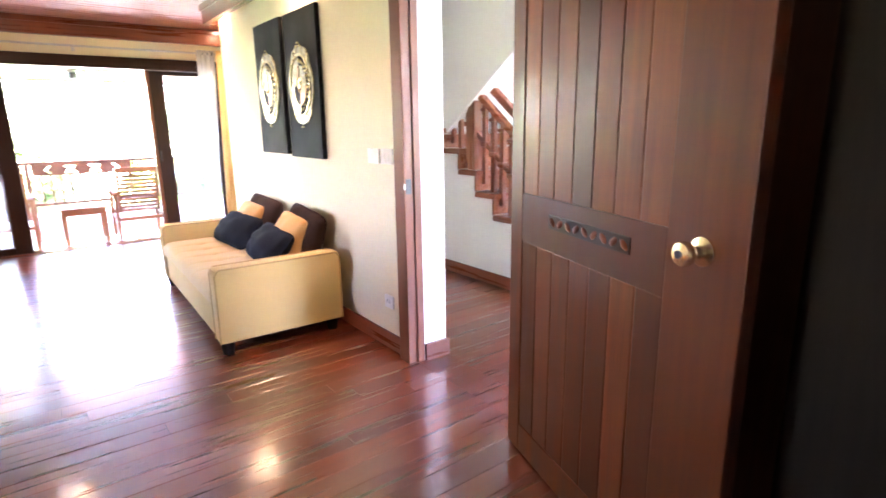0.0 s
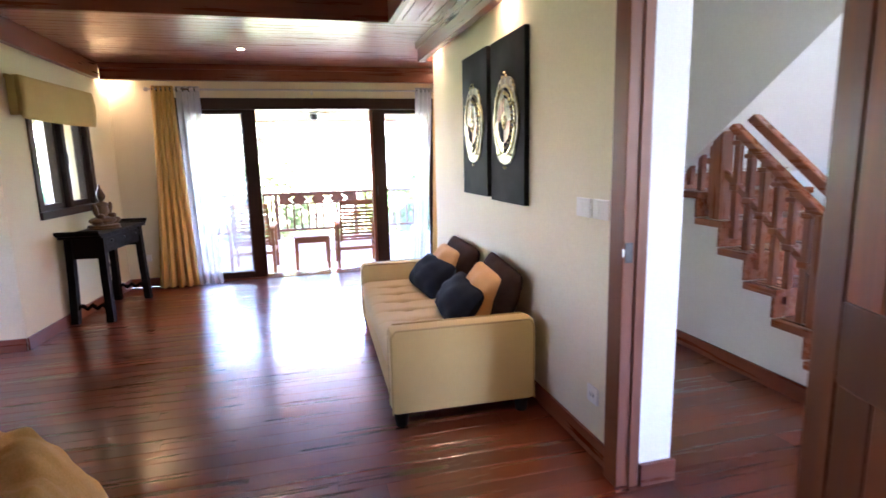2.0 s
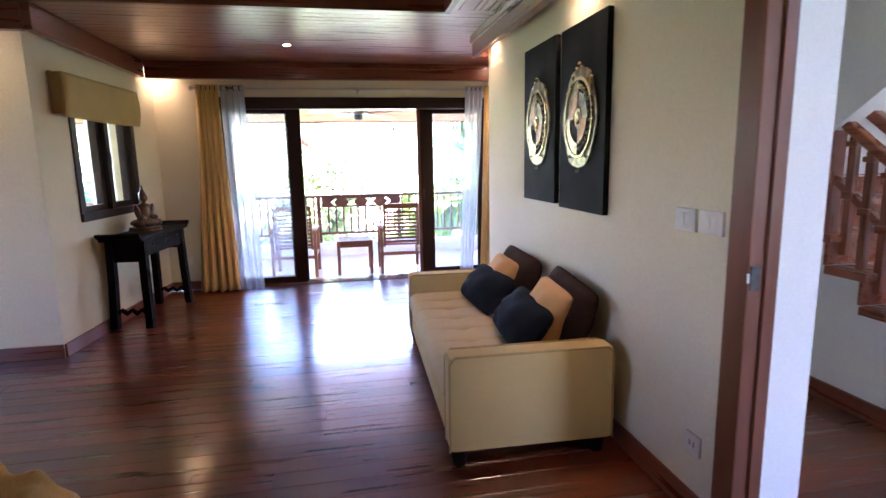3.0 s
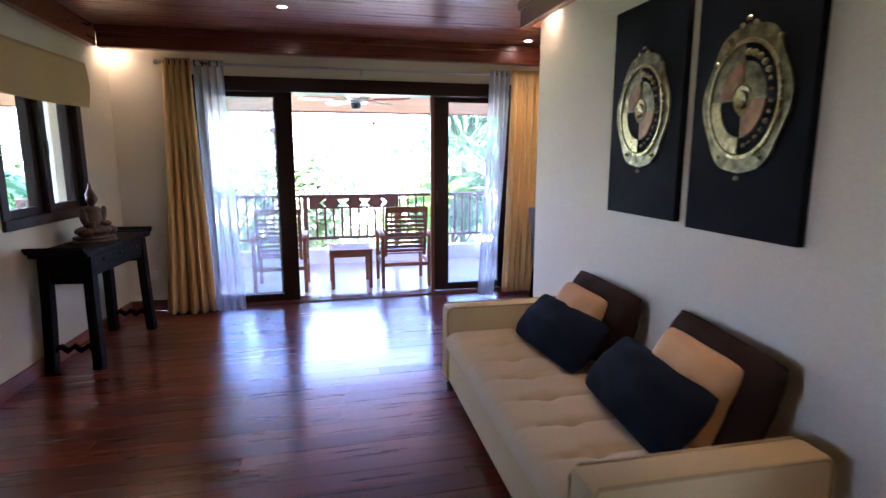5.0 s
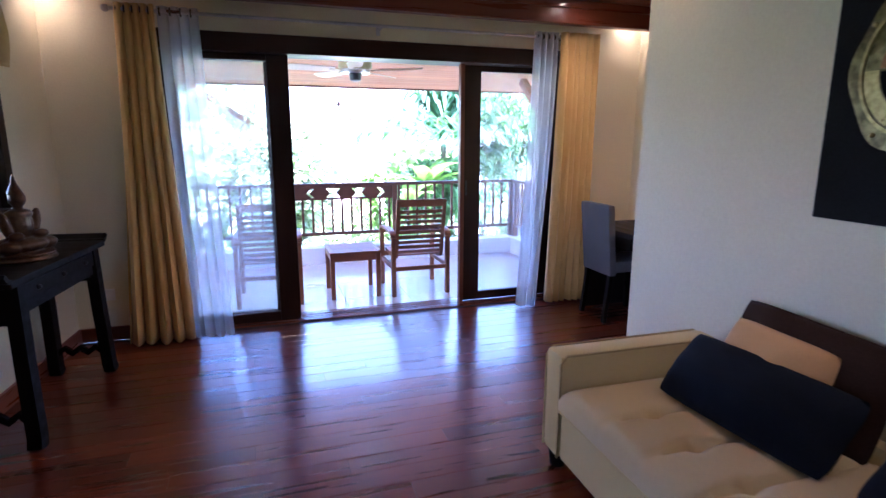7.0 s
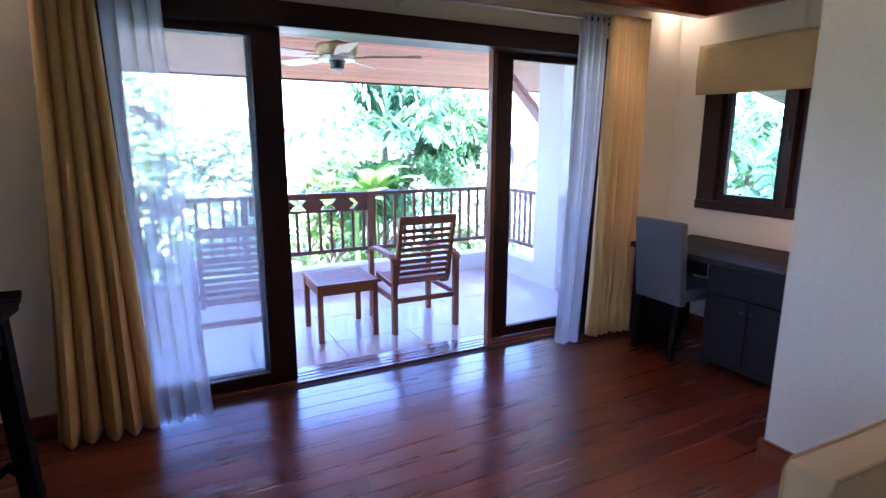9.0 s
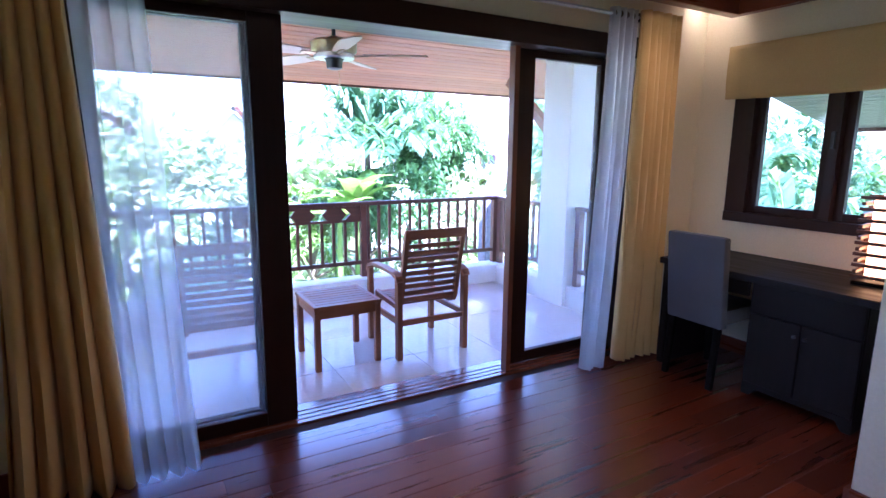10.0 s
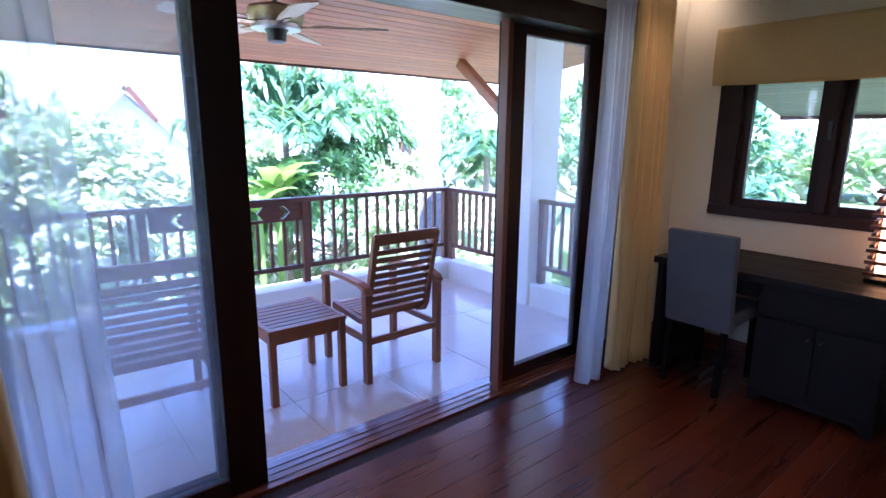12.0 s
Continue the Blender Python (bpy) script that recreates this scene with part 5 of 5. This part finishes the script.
bmesh.ops.bevel(stone, geom=list(stone.edges), offset=0.03, segments=2, affect="EDGES")
tagged(part("standing_stone", stone, surface("grey_stone", (0.10, 0.10, 0.125), (0.17, 0.17, 0.2), 0.85, 18, 2, 0.6, 0.01), smooth=40), "tall grey weathered standing stone with rounded top", "stone")

LEAF_DARK = leafy("broad_leaf", (0.08, 0.21, 0.10), (0.20, 0.37, 0.19))
LEAF_MID = leafy("palm_leaf", (0.06, 0.17, 0.11), (0.15, 0.31, 0.2))
# Pale leaves: sun glare and distant haze are put into this colour.
LEAF_PALE = leafy("glare_pale_leaf", (0.25, 0.40, 0.15), (0.80, 0.82, 0.66))
LEAF_LIME = leafy("banana_leaf", (0.13, 0.26, 0.06), (0.23, 0.37, 0.1))
BARK = surface("bark", (0.16, 0.13, 0.10), (0.26, 0.22, 0.17), 0.9, 12, 2, 0.8, 0.01)
grow = random.Random(11)


def unit():
    z, a = grow.uniform(-1, 1), grow.uniform(0, 2 * math.pi)
    r = math.sqrt(1 - z * z)
    return Vector((r * math.cos(a), r * math.sin(a), z))


def leaf_at(vs, fs, p, d, length, width, droop=0.25):
    """A folded leaf of four faces from p along d."""
    d = d.normalized()
    s = d.cross(Vector((0, 0, 1)))
    s = s.normalized() if s.length > 1e-3 else Vector((1, 0, 0))
    n = s.cross(d)
    mid = p + d * length * 0.5 + n * length * 0.06
    tip = p + d * length - Vector((0, 0, droop * length))
    o = len(vs)
    vs += [p, mid + s * width / 2 - n * width * 0.15, mid, mid - s * width / 2 - n * width * 0.15, tip]
    fs += [(o, o + 1, o + 2), (o, o + 2, o + 3), (o + 1, o + 4, o + 2), (o + 2, o + 4, o + 3)]


def leaf_mesh(vs, fs, material, name, parent, label=""):
    me = bpy.data.meshes.new("mesh")
    me.from_pydata([tuple(v) for v in vs], [], fs)
    me.materials.append(material)
    ob = new(name, me)
    ob.parent = parent
    return tagged(ob, label)


def limbs(bm, base, top, r, count, spread_r, rise):
    """Tapered trunk with limbs; returns the limb tips."""
    base, top = Vector(base), Vector(top)
    rod(base, base.lerp(top, 0.5), r, r * 0.75, bm, 10)
    rod(base.lerp(top, 0.49), top, r * 0.75, r * 0.45, bm, 10)
    tips = []
    for i in range(count):
        a = 2 * math.pi * i / count + grow.uniform(-0.4, 0.4)
        s = base.lerp(top, grow.uniform(0.55, 1.0))
        e = s + Vector((math.cos(a) * spread_r * grow.uniform(0.5, 1), math.sin(a) * spread_r * grow.uniform(0.5, 1), rise * grow.uniform(0.3, 1.1)))
        rod(s, e, r * 0.35, r * 0.12, bm, 7)
        tips.append(e)
    return tips


def leafy_tree(x, y, height, crown_r, crown_z, clumps, leaves, length, width, material, label, squash=0.75):
    """Broad-leaved tree: rosettes of leaves gathered in clumps round the limb tips."""
    ob = thing("tree", x, y, GZ, label=label, category="tree", group="garden trees")
    bm = bmesh.new()
    tips = limbs(bm, (0, 0, 0), (0, 0, height * 0.75), 0.13, 9, crown_r * 0.8, crown_r * 0.7)
    part("trunk", bm, BARK, ob, smooth=50)
    vs, fs = [], []
    cz = crown_z - GZ
    for i in range(clumps):
        if i < len(tips):
            c = tips[i].copy()
        else:
            u = unit()
            rr = crown_r * (0.55 + 0.45 * grow.random()) * (0.8 + 0.4 * noise.noise(u * 1.7 + Vector((x, y, 0))))
            c = Vector((u.x * rr, u.y * rr, cz + u.z * rr * squash))
        out = (c - Vector((0, 0, cz - crown_r * 0.4))).normalized()
        for k in range(leaves):
            d = (unit() + out * 0.9 + Vector((0, 0, 0.15))).normalized()
            leaf_at(vs, fs, c + unit() * length * 0.35, d, length * grow.uniform(0.6, 1.15), width, grow.uniform(0.1, 0.5))
    leaf_mesh(vs, fs, material, "crown", ob, "crown of small leaves")
    return ob


def palm(x, y, crown_z, fronds, length, label, material=LEAF_MID, up=0.5, leaf=0.5, droop=0.55):
    ob = thing("palm_tree", x, y, GZ, label=label, category="palm tree", group="garden palms")
    h = crown_z - GZ
    bm = bmesh.new()
    for i in range(8):
        a, b = i / 8, (i + 1) / 8
        rod((0.12 * math.sin(a * 2), 0, h * a), (0.12 * math.sin(b * 2), 0, h * b + 0.01), 0.13 - 0.05 * a, 0.125 - 0.05 * b, bm, 10)
    part("trunk", bm, BARK, ob, smooth=50)
    vs, fs = [], []
    top = Vector((0.12 * math.sin(2), 0, h))
    stems = bmesh.new()
    for i in range(fronds):
        a = 2 * math.pi * i / fronds * 1.618 * 2 + grow.uniform(-0.2, 0.2)
        el = up + grow.uniform(-0.55, 0.6)
        L = length * grow.uniform(0.8, 1.1)
        flat = Vector((math.cos(a), math.sin(a), 0))
        pts = []
        for k in range(15):
            t = k / 14
            pts.append(top + flat * L * t * math.cos(el) * (1 - 0.12 * t) + Vector((0, 0, L * (math.sin(el) * t - (droop + 0.2 * grow.random()) * t * t))))
        for p, q in zip(pts, pts[1:]):
            rod(p, q, 0.014, 0.010, stems, 5)
        side = Vector((-flat.y, flat.x, 0))
        for k in range(3, 60):
            t = k / 60 * 14
            p = pts[int(t)].lerp(pts[min(14, int(t) + 1)], t - int(t))
            fw = (pts[min(14, int(t) + 1)] - pts[int(t)]).normalized()
            sz = leaf * math.sin(math.pi * min(1, (k + 6) / 66)) ** 0.6
            for s in (-1, 1):
                leaf_at(vs, fs, p, side * s + fw * 0.75 + Vector((0, 0, 0.18)), sz, 0.06, 0.35)
    part("rachis", stems, LEAF_LIME, ob)
    leaf_mesh(vs, fs, material, "crown", ob, "feathered palm fronds")
    return ob


def banana(x, y, z, count, length, label):
    ob = thing("banana_plant", x, y, GZ, label=label, category="plant", group="garden plants")
    bm = bmesh.new()
    rod((0, 0, 0), (0, 0, z - GZ), 0.09, 0.05, bm, 9)
    part("stem", bm, LEAF_LIME, ob)
    vs, fs = [], []
    for i in range(count):
        a = 2 * math.pi * i / count + grow.uniform(-0.3, 0.3)
        el = grow.uniform(0.5, 1.35)
        L = length * grow.uniform(0.7, 1.1)
        w = 0.34 * L / 1.3
        flat, side = Vector((math.cos(a), math.sin(a), 0)), Vector((-math.sin(a), math.cos(a), 0))
        rows = []
        for k in range(11):
            t = k / 10
            p = Vector((0, 0, z - GZ)) + flat * L * t * math.cos(el * (1 - 0.4 * t)) + Vector((0, 0, L * (math.sin(el) * t - 0.5 * t * t)))
            ww = w / 2 * math.sin(math.pi * min(1, 0.08 + 0.92 * t)) ** 0.55 * (0.15 if k == 0 else 1)
            rows.append((p + side * ww + Vector((0, 0, 0.25 * ww)), p, p - side * ww + Vector((0, 0, 0.25 * ww))))
        o = len(vs)
        for r in rows:
            vs += list(r)
        for k in range(10):
            b = o + 3 * k
            fs += [(b, b + 1, b + 4, b + 3), (b + 1, b + 2, b + 5, b + 4)]
    leaf_mesh(vs, fs, LEAF_LIME, "leaves", ob, "long broad leaves")
    return ob


# the middle of the view
palm(8.3, 19.6, 1.45, 40, 2.9, "tall feathery palm behind the mango tree", leaf=0.7, up=0.85, droop=0.32)
leafy_tree(10.75, 20.6, 5.0, 1.85, 1.55, 270, 26, 0.42, 0.085, LEAF_DARK, "dense mango tree with long drooping leaves")
leafy_tree(9.3, 18.8, 3.2, 1.5, 0.1, 80, 24, 0.38, 0.085, LEAF_DARK, "low broad-leaved tree beside the mango tree")
leafy_tree(10.1, 17.2, 2.6, 1.0, -0.35, 65, 24, 0.34, 0.08, LEAF_PALE, "pale-leaved ornamental tree in full sun")
leafy_tree(7.9, 18.9, 3.2, 1.35, 0.15, 100, 24, 0.36, 0.085, LEAF_DARK, "leafy tree under the tall palm")
leafy_tree(11.6, 19.4, 3.0, 1.3, 0.1, 90, 24, 0.34, 0.085, LEAF_PALE, "pale-leaved tree beside the mango tree")
banana(7.5, 18.0, 0.05, 11, 1.7, "banana plant below the balcony")
banana(6.8, 17.2, -0.15, 9, 1.4, "banana plant below the balcony")
banana(7.9, 13.6, -1.4, 8, 1.2, "banana plant below the balcony")
leafy_tree(6.9, 19.6, 2.8, 1.25, -0.25, 80, 22, 0.34, 0.1, LEAF_LIME, "lime-green shrub tree beside the palm")
leafy_tree(9.3, 16.4, 2.2, 1.1, -0.85, 70, 22, 0.28, 0.1, LEAF_PALE, "low pale-leaved shrub tree in the sun")
# left of the view: pale flowering trees, sun glare added to their leaf colour
leafy_tree(3.3, 14.6, 3.8, 1.7, 0.4, 420, 22, 0.26, 0.11, LEAF_PALE, "large pale-leaved tree coloured for sun glare")
leafy_tree(0.9, 16.8, 3.6, 1.9, 0.2, 150, 22, 0.26, 0.11, LEAF_PALE, "pale-leaved tree coloured for sun glare")
leafy_tree(5.4, 19.5, 2.2, 1.3, -1.1, 70, 22, 0.26, 0.1, LEAF_PALE, "low pale-leaved tree coloured for sun glare")
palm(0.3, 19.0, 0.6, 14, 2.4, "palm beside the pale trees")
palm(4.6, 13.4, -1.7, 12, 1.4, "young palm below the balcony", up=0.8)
leafy_tree(2.0, 26.5, 6.0, 2.2, 2.6, 90, 20, 0.4, 0.12, LEAF_PALE, "distant tree with haze put into its leaf colour")
leafy_tree(4.1, 20.2, 4.4, 1.5, 0.9, 200, 22, 0.3, 0.12, LEAF_PALE, "tall pale-leaved tree coloured for sun glare")
# right of the view and round the corner
leafy_tree(19.6, 27.5, 6.2, 2.6, 2.6, 190, 24, 0.34, 0.09, LEAF_DARK, "dark tree beside the white house")
palm(12.9, 17.4, 1.0, 16, 1.9, "palm beyond the balcony pillar")
palm(12.6, 12.2, 0.8, 15, 2.4, "palm outside the desk window")
palm(10.8, 10.4, 0.2, 14, 2.0, "palm outside the desk window", up=0.8)
leafy_tree(15.5, 13.0, 4.6, 2.4, 1.0, 140, 22, 0.34, 0.1, LEAF_MID, "green tree outside the desk window")
leafy_tree(16.5, 16.5, 5.0, 2.4, 1.6, 110, 22, 0.34, 0.1, LEAF_DARK, "broad tree outside the desk window")
banana(9.9, 12.0, -1.0, 8, 1.4, "banana plant by the balcony corner")
# beyond the bay window
leafy_tree(-2.4, 16.5, 4.4, 2.2, 1.0, 110, 22, 0.32, 0.1, LEAF_PALE, "pale tree outside the bay window")
palm(-1.2, 13.4, 1.0, 14, 2.2, "palm outside the bay window")

# hedge and far woods
vs, fs = [], []
for i in range(9000):
    x = grow.uniform(-14, 22)
    y = 21.5 + 3 * math.sin(x * 0.4) + grow.uniform(-1.2, 1.2)
    zt = -1.5 + 0.9 * noise.noise((x * 0.5, 3, 1)) + 0.5 * noise.noise((x * 1.4, 7, 1))
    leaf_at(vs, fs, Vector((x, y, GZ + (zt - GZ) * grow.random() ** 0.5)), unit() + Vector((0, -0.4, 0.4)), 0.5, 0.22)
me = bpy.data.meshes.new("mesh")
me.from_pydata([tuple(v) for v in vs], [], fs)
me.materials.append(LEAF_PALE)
tagged(new("shrubbery", me), "loose shrubbery along the garden, coloured for sun glare", "shrubs", "", "stuff")
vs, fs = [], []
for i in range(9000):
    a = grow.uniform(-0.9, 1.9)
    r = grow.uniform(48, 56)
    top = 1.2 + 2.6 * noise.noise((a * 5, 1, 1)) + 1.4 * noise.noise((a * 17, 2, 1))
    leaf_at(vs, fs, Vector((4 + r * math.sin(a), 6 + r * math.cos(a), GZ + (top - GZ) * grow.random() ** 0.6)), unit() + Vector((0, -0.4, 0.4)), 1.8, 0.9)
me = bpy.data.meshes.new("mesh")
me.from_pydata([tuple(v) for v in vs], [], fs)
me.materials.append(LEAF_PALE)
tagged(new("far_woods", me), "far belt of trees with haze put into their leaf colour", "woods", "", "stuff")

# ---- neighbouring houses ----
ROOFRED = surface("red_clay_roof", (0.42, 0.10, 0.05), (0.52, 0.15, 0.08), 0.75, 25, 2, 0.5, 0.02)


def house(x, y, rz, w, d, eave, ridge, label, red=True):
    ob = thing("house", x, y, GZ, rz, label, "house", "neighbouring houses")
    e, r = eave - GZ, ridge - GZ
    wall = part("wall", box(-w / 2, -d / 2, 0, w / 2, d / 2, e), WHITE, ob)
    part("gable", prism([(-w / 2, 0), (w / 2, 0), (0, r - e - 0.1)], d - 0.02, Matrix(((1, 0, 0, 0), (0, 0, -1, d / 2 - 0.01), (0, 1, 0, e), (0, 0, 0, 1)))), WHITE, ob)
    for s in (-1, 1):
        rf = part("roof_slope", bar((s * (w / 4 + 0.15), -d / 2 - 0.5, (e + r) / 2 - 0.08), (s * (w / 4 + 0.15), d / 2 + 0.5, (e + r) / 2 - 0.08), math.hypot(w / 2 + 0.35, r - e + 0.2), 0.12, up=(s * (r - e), 0, w / 2)), ROOFRED if red else WHITE, ob)
        part("barge_board", bar((s * (w / 2 + 0.3), -d / 2 - 0.52, e - 0.2), (-s * 0.15, -d / 2 - 0.52, r + 0.18), 0.05, 0.2), RAILWOOD if red else WHITE, ob, "gable board")
    if not red:
        part("gable_ornament", bar((0.1, -d / 2 - 0.58, r + 0.1), (1.05, -d / 2 - 0.58, r - 1.2), 0.05, 0.2), RAILWOOD, ob, "dark carved gable end")
        return ob
    for q in (-1, 1):
        win = part("window", box(q * w * 0.18 - 0.4, -d / 2 - 0.04, 3.75, q * w * 0.18 + 0.4, -d / 2 + 0.02, 4.55), RAILWOOD, ob, "dark framed window")
        for u in (-0.24, 0.24):
            part("pane", box(q * w * 0.18 + u * 0.75 - 0.15, -d / 2 - 0.05, 3.81, q * w * 0.18 + u * 0.75 + 0.15, -d / 2 - 0.041, 4.49), DARKMETAL, win)
    return ob


house(14.4, 26.6, 0, 4.8, 5.0, 3.9, 5.6, "white plastered neighbouring house behind the trees")
house(7.0, 34.2, 0, 4.6, 5.0, 0.6, 3.0, "low white garden house with a steep roof", False)
house(-0.2, 30.0, 6, 7.0, 6.0, 1.6, 3.9, "white neighbouring house with a red clay roof")

# side eave over the desk window
bm = bmesh.new()
for i in range(23):
    x0, x1 = 6.9 + 0.09 * i + 0.004, 6.9 + 0.09 * (i + 1) - 0.004
    v = [bm.verts.new((x, y, 2.06 - 0.215 * (x - 6.9) + dz)) for dz in (0, 0.02) for x, y in ((x0, 7.22), (x1, 7.22), (x1, 9.08), (x0, 9.08))]
    for f in ((0, 1, 2, 3), (7, 6, 5, 4), (0, 4, 5, 1), (1, 5, 6, 2), (2, 6, 7, 3), (3, 7, 4, 0)):
        bm.faces.new([v[q] for q in f])
structure("ceiling_side_eave", bm, wood("grey_soffit_board", (0.22, 0.19, 0.17), (0.32, 0.28, 0.25), 0.5, 1, 0.3, True), "boarded soffit over the side window", "ceiling")
structure("roof_side_eave", bar((6.9, 8.15, 2.14), (9.0, 8.15, 1.69), 1.86, 0.06), ROOFRED, "sloping roof over the side window", "roof")
structure("trim_side_eave", box(8.97, 7.22, 1.58, 9.0, 9.08, 1.72, 0.004), RAILWOOD, "wooden eave board", "trim")

# ---- floors, last: boards and tiles ----
FB = 0.118


def board_rows(x0, x1, y0, y1, rng, singles, rest, keep):
    k = round((y1 - y0) / FB)
    for i in range(k):
        y = y0 + (i + 0.5) * FB
        x = x0 - rng.uniform(0, 1.2)
        while x < x1:
            e = x + rng.choice((1.2, 1.5, 1.8, 2.1))
            a, b = max(x, x0), min(e, x1)
            if b - a > 0.02:
                (singles if keep(a, b, y) else rest).append((a, b, y))
            x = e


rng = random.Random(4)
singles, rest = [], []
board_rows(-0.9, EW, SW, 6.845, rng, singles, rest, lambda a, b, y: y > 3.6 and b > 2.6)
board_rows(2.0, 6.7, SW + FB * round((6.845 - SW) / FB), 8.88, rng, singles, rest, lambda a, b, y: True)
board_rows(HX0 + 0.001, SX, 0.3, 7.08, rng, singles, rest, lambda a, b, y: False)
board_rows(EW, HX0, 3.05, 4.1, rng, singles, rest, lambda a, b, y: False)
floor = structure("floor", box(-1.1, SW - 0.2, -0.1, HX1, NW, -0.006), GAP, "polished dark red hardwood board floor", "floor")
shapes = {}
for a, b, y in singles:
    w = round(b - a, 1)
    if w not in shapes:
        shapes[w] = mesh_of(box(-0.5, -FB / 2 + 0.0007, -0.02, 0.5, FB / 2 - 0.0007, 0, 0.0), FLOORWOOD)
        bm = bmesh.new()
        bm.from_mesh(shapes[w])
        for v in bm.verts:
            v.co.x *= max(w, 0.05)
        es = [e for e in bm.edges if all(v.co.z > -0.001 for v in e.verts) and abs(e.verts[0].co.y - e.verts[1].co.y) < 1e-5]
        bmesh.ops.bevel(bm, geom=es, offset=0.002, segments=1, affect="EDGES")
        bm.to_mesh(shapes[w])
        bm.free()
    ob = new("board", shapes[w])
    tilt = rng.uniform(-0.35, 0.35)
    ob.matrix_world = pose((a + b) / 2, y, rng.uniform(-0.0005, 0.0005), tilt, 0, 0) @ Matrix.Diagonal((max(b - a - 0.0015, 0.01) / max(w, 0.05), 1, 1, 1))
    ob.parent = floor
vs, fs = [], []
for a, b, y in rest:
    o = len(vs)
    a, b, c, d = a + 0.0008, b - 0.0008, y - FB / 2 + 0.0012, y + FB / 2 - 0.0012
    vs += [(a, c, -0.02), (b, c, -0.02), (b, d, -0.02), (a, d, -0.02), (a, c, 0), (b, c, 0), (b, d, 0), (a, d, 0)]
    fs += [tuple(o + q for q in f) for f in ((4, 5, 6, 7), (0, 1, 5, 4), (2, 3, 7, 6), (1, 2, 6, 5), (3, 0, 4, 7))]
me = bpy.data.meshes.new("mesh")
me.from_pydata(vs, [], fs)
me.materials.append(FLOORREST)
ob = new("other_boards", me)
ob.parent = floor
tagged(ob, "polished dark red hardwood boards", "", "", "stuff")

TS = 0.6
bal = structure("floor_balcony", box(BX0, 9.1, -0.25, BX1, BY1, -0.106), GROUT, "pale stone tiled balcony floor", "floor")
tile = mesh_of(box(-TS / 2 + 0.0015, -TS / 2 + 0.0015, -0.012, TS / 2 - 0.0015, TS / 2 - 0.0015, 0, 0.001), TILE)
ny, nx = math.ceil((BY1 - 9.1) / TS), math.ceil((6.6 - BX0) / TS)
for i in range(nx):
    for j in range(ny):
        ob = new("tile", tile)
        ob.matrix_world = pose(6.6 - (i + 0.5) * TS, 9.12 + (j + 0.5) * TS, -0.1 + rng.uniform(-0.0007, 0.0007))
        ob.parent = bal
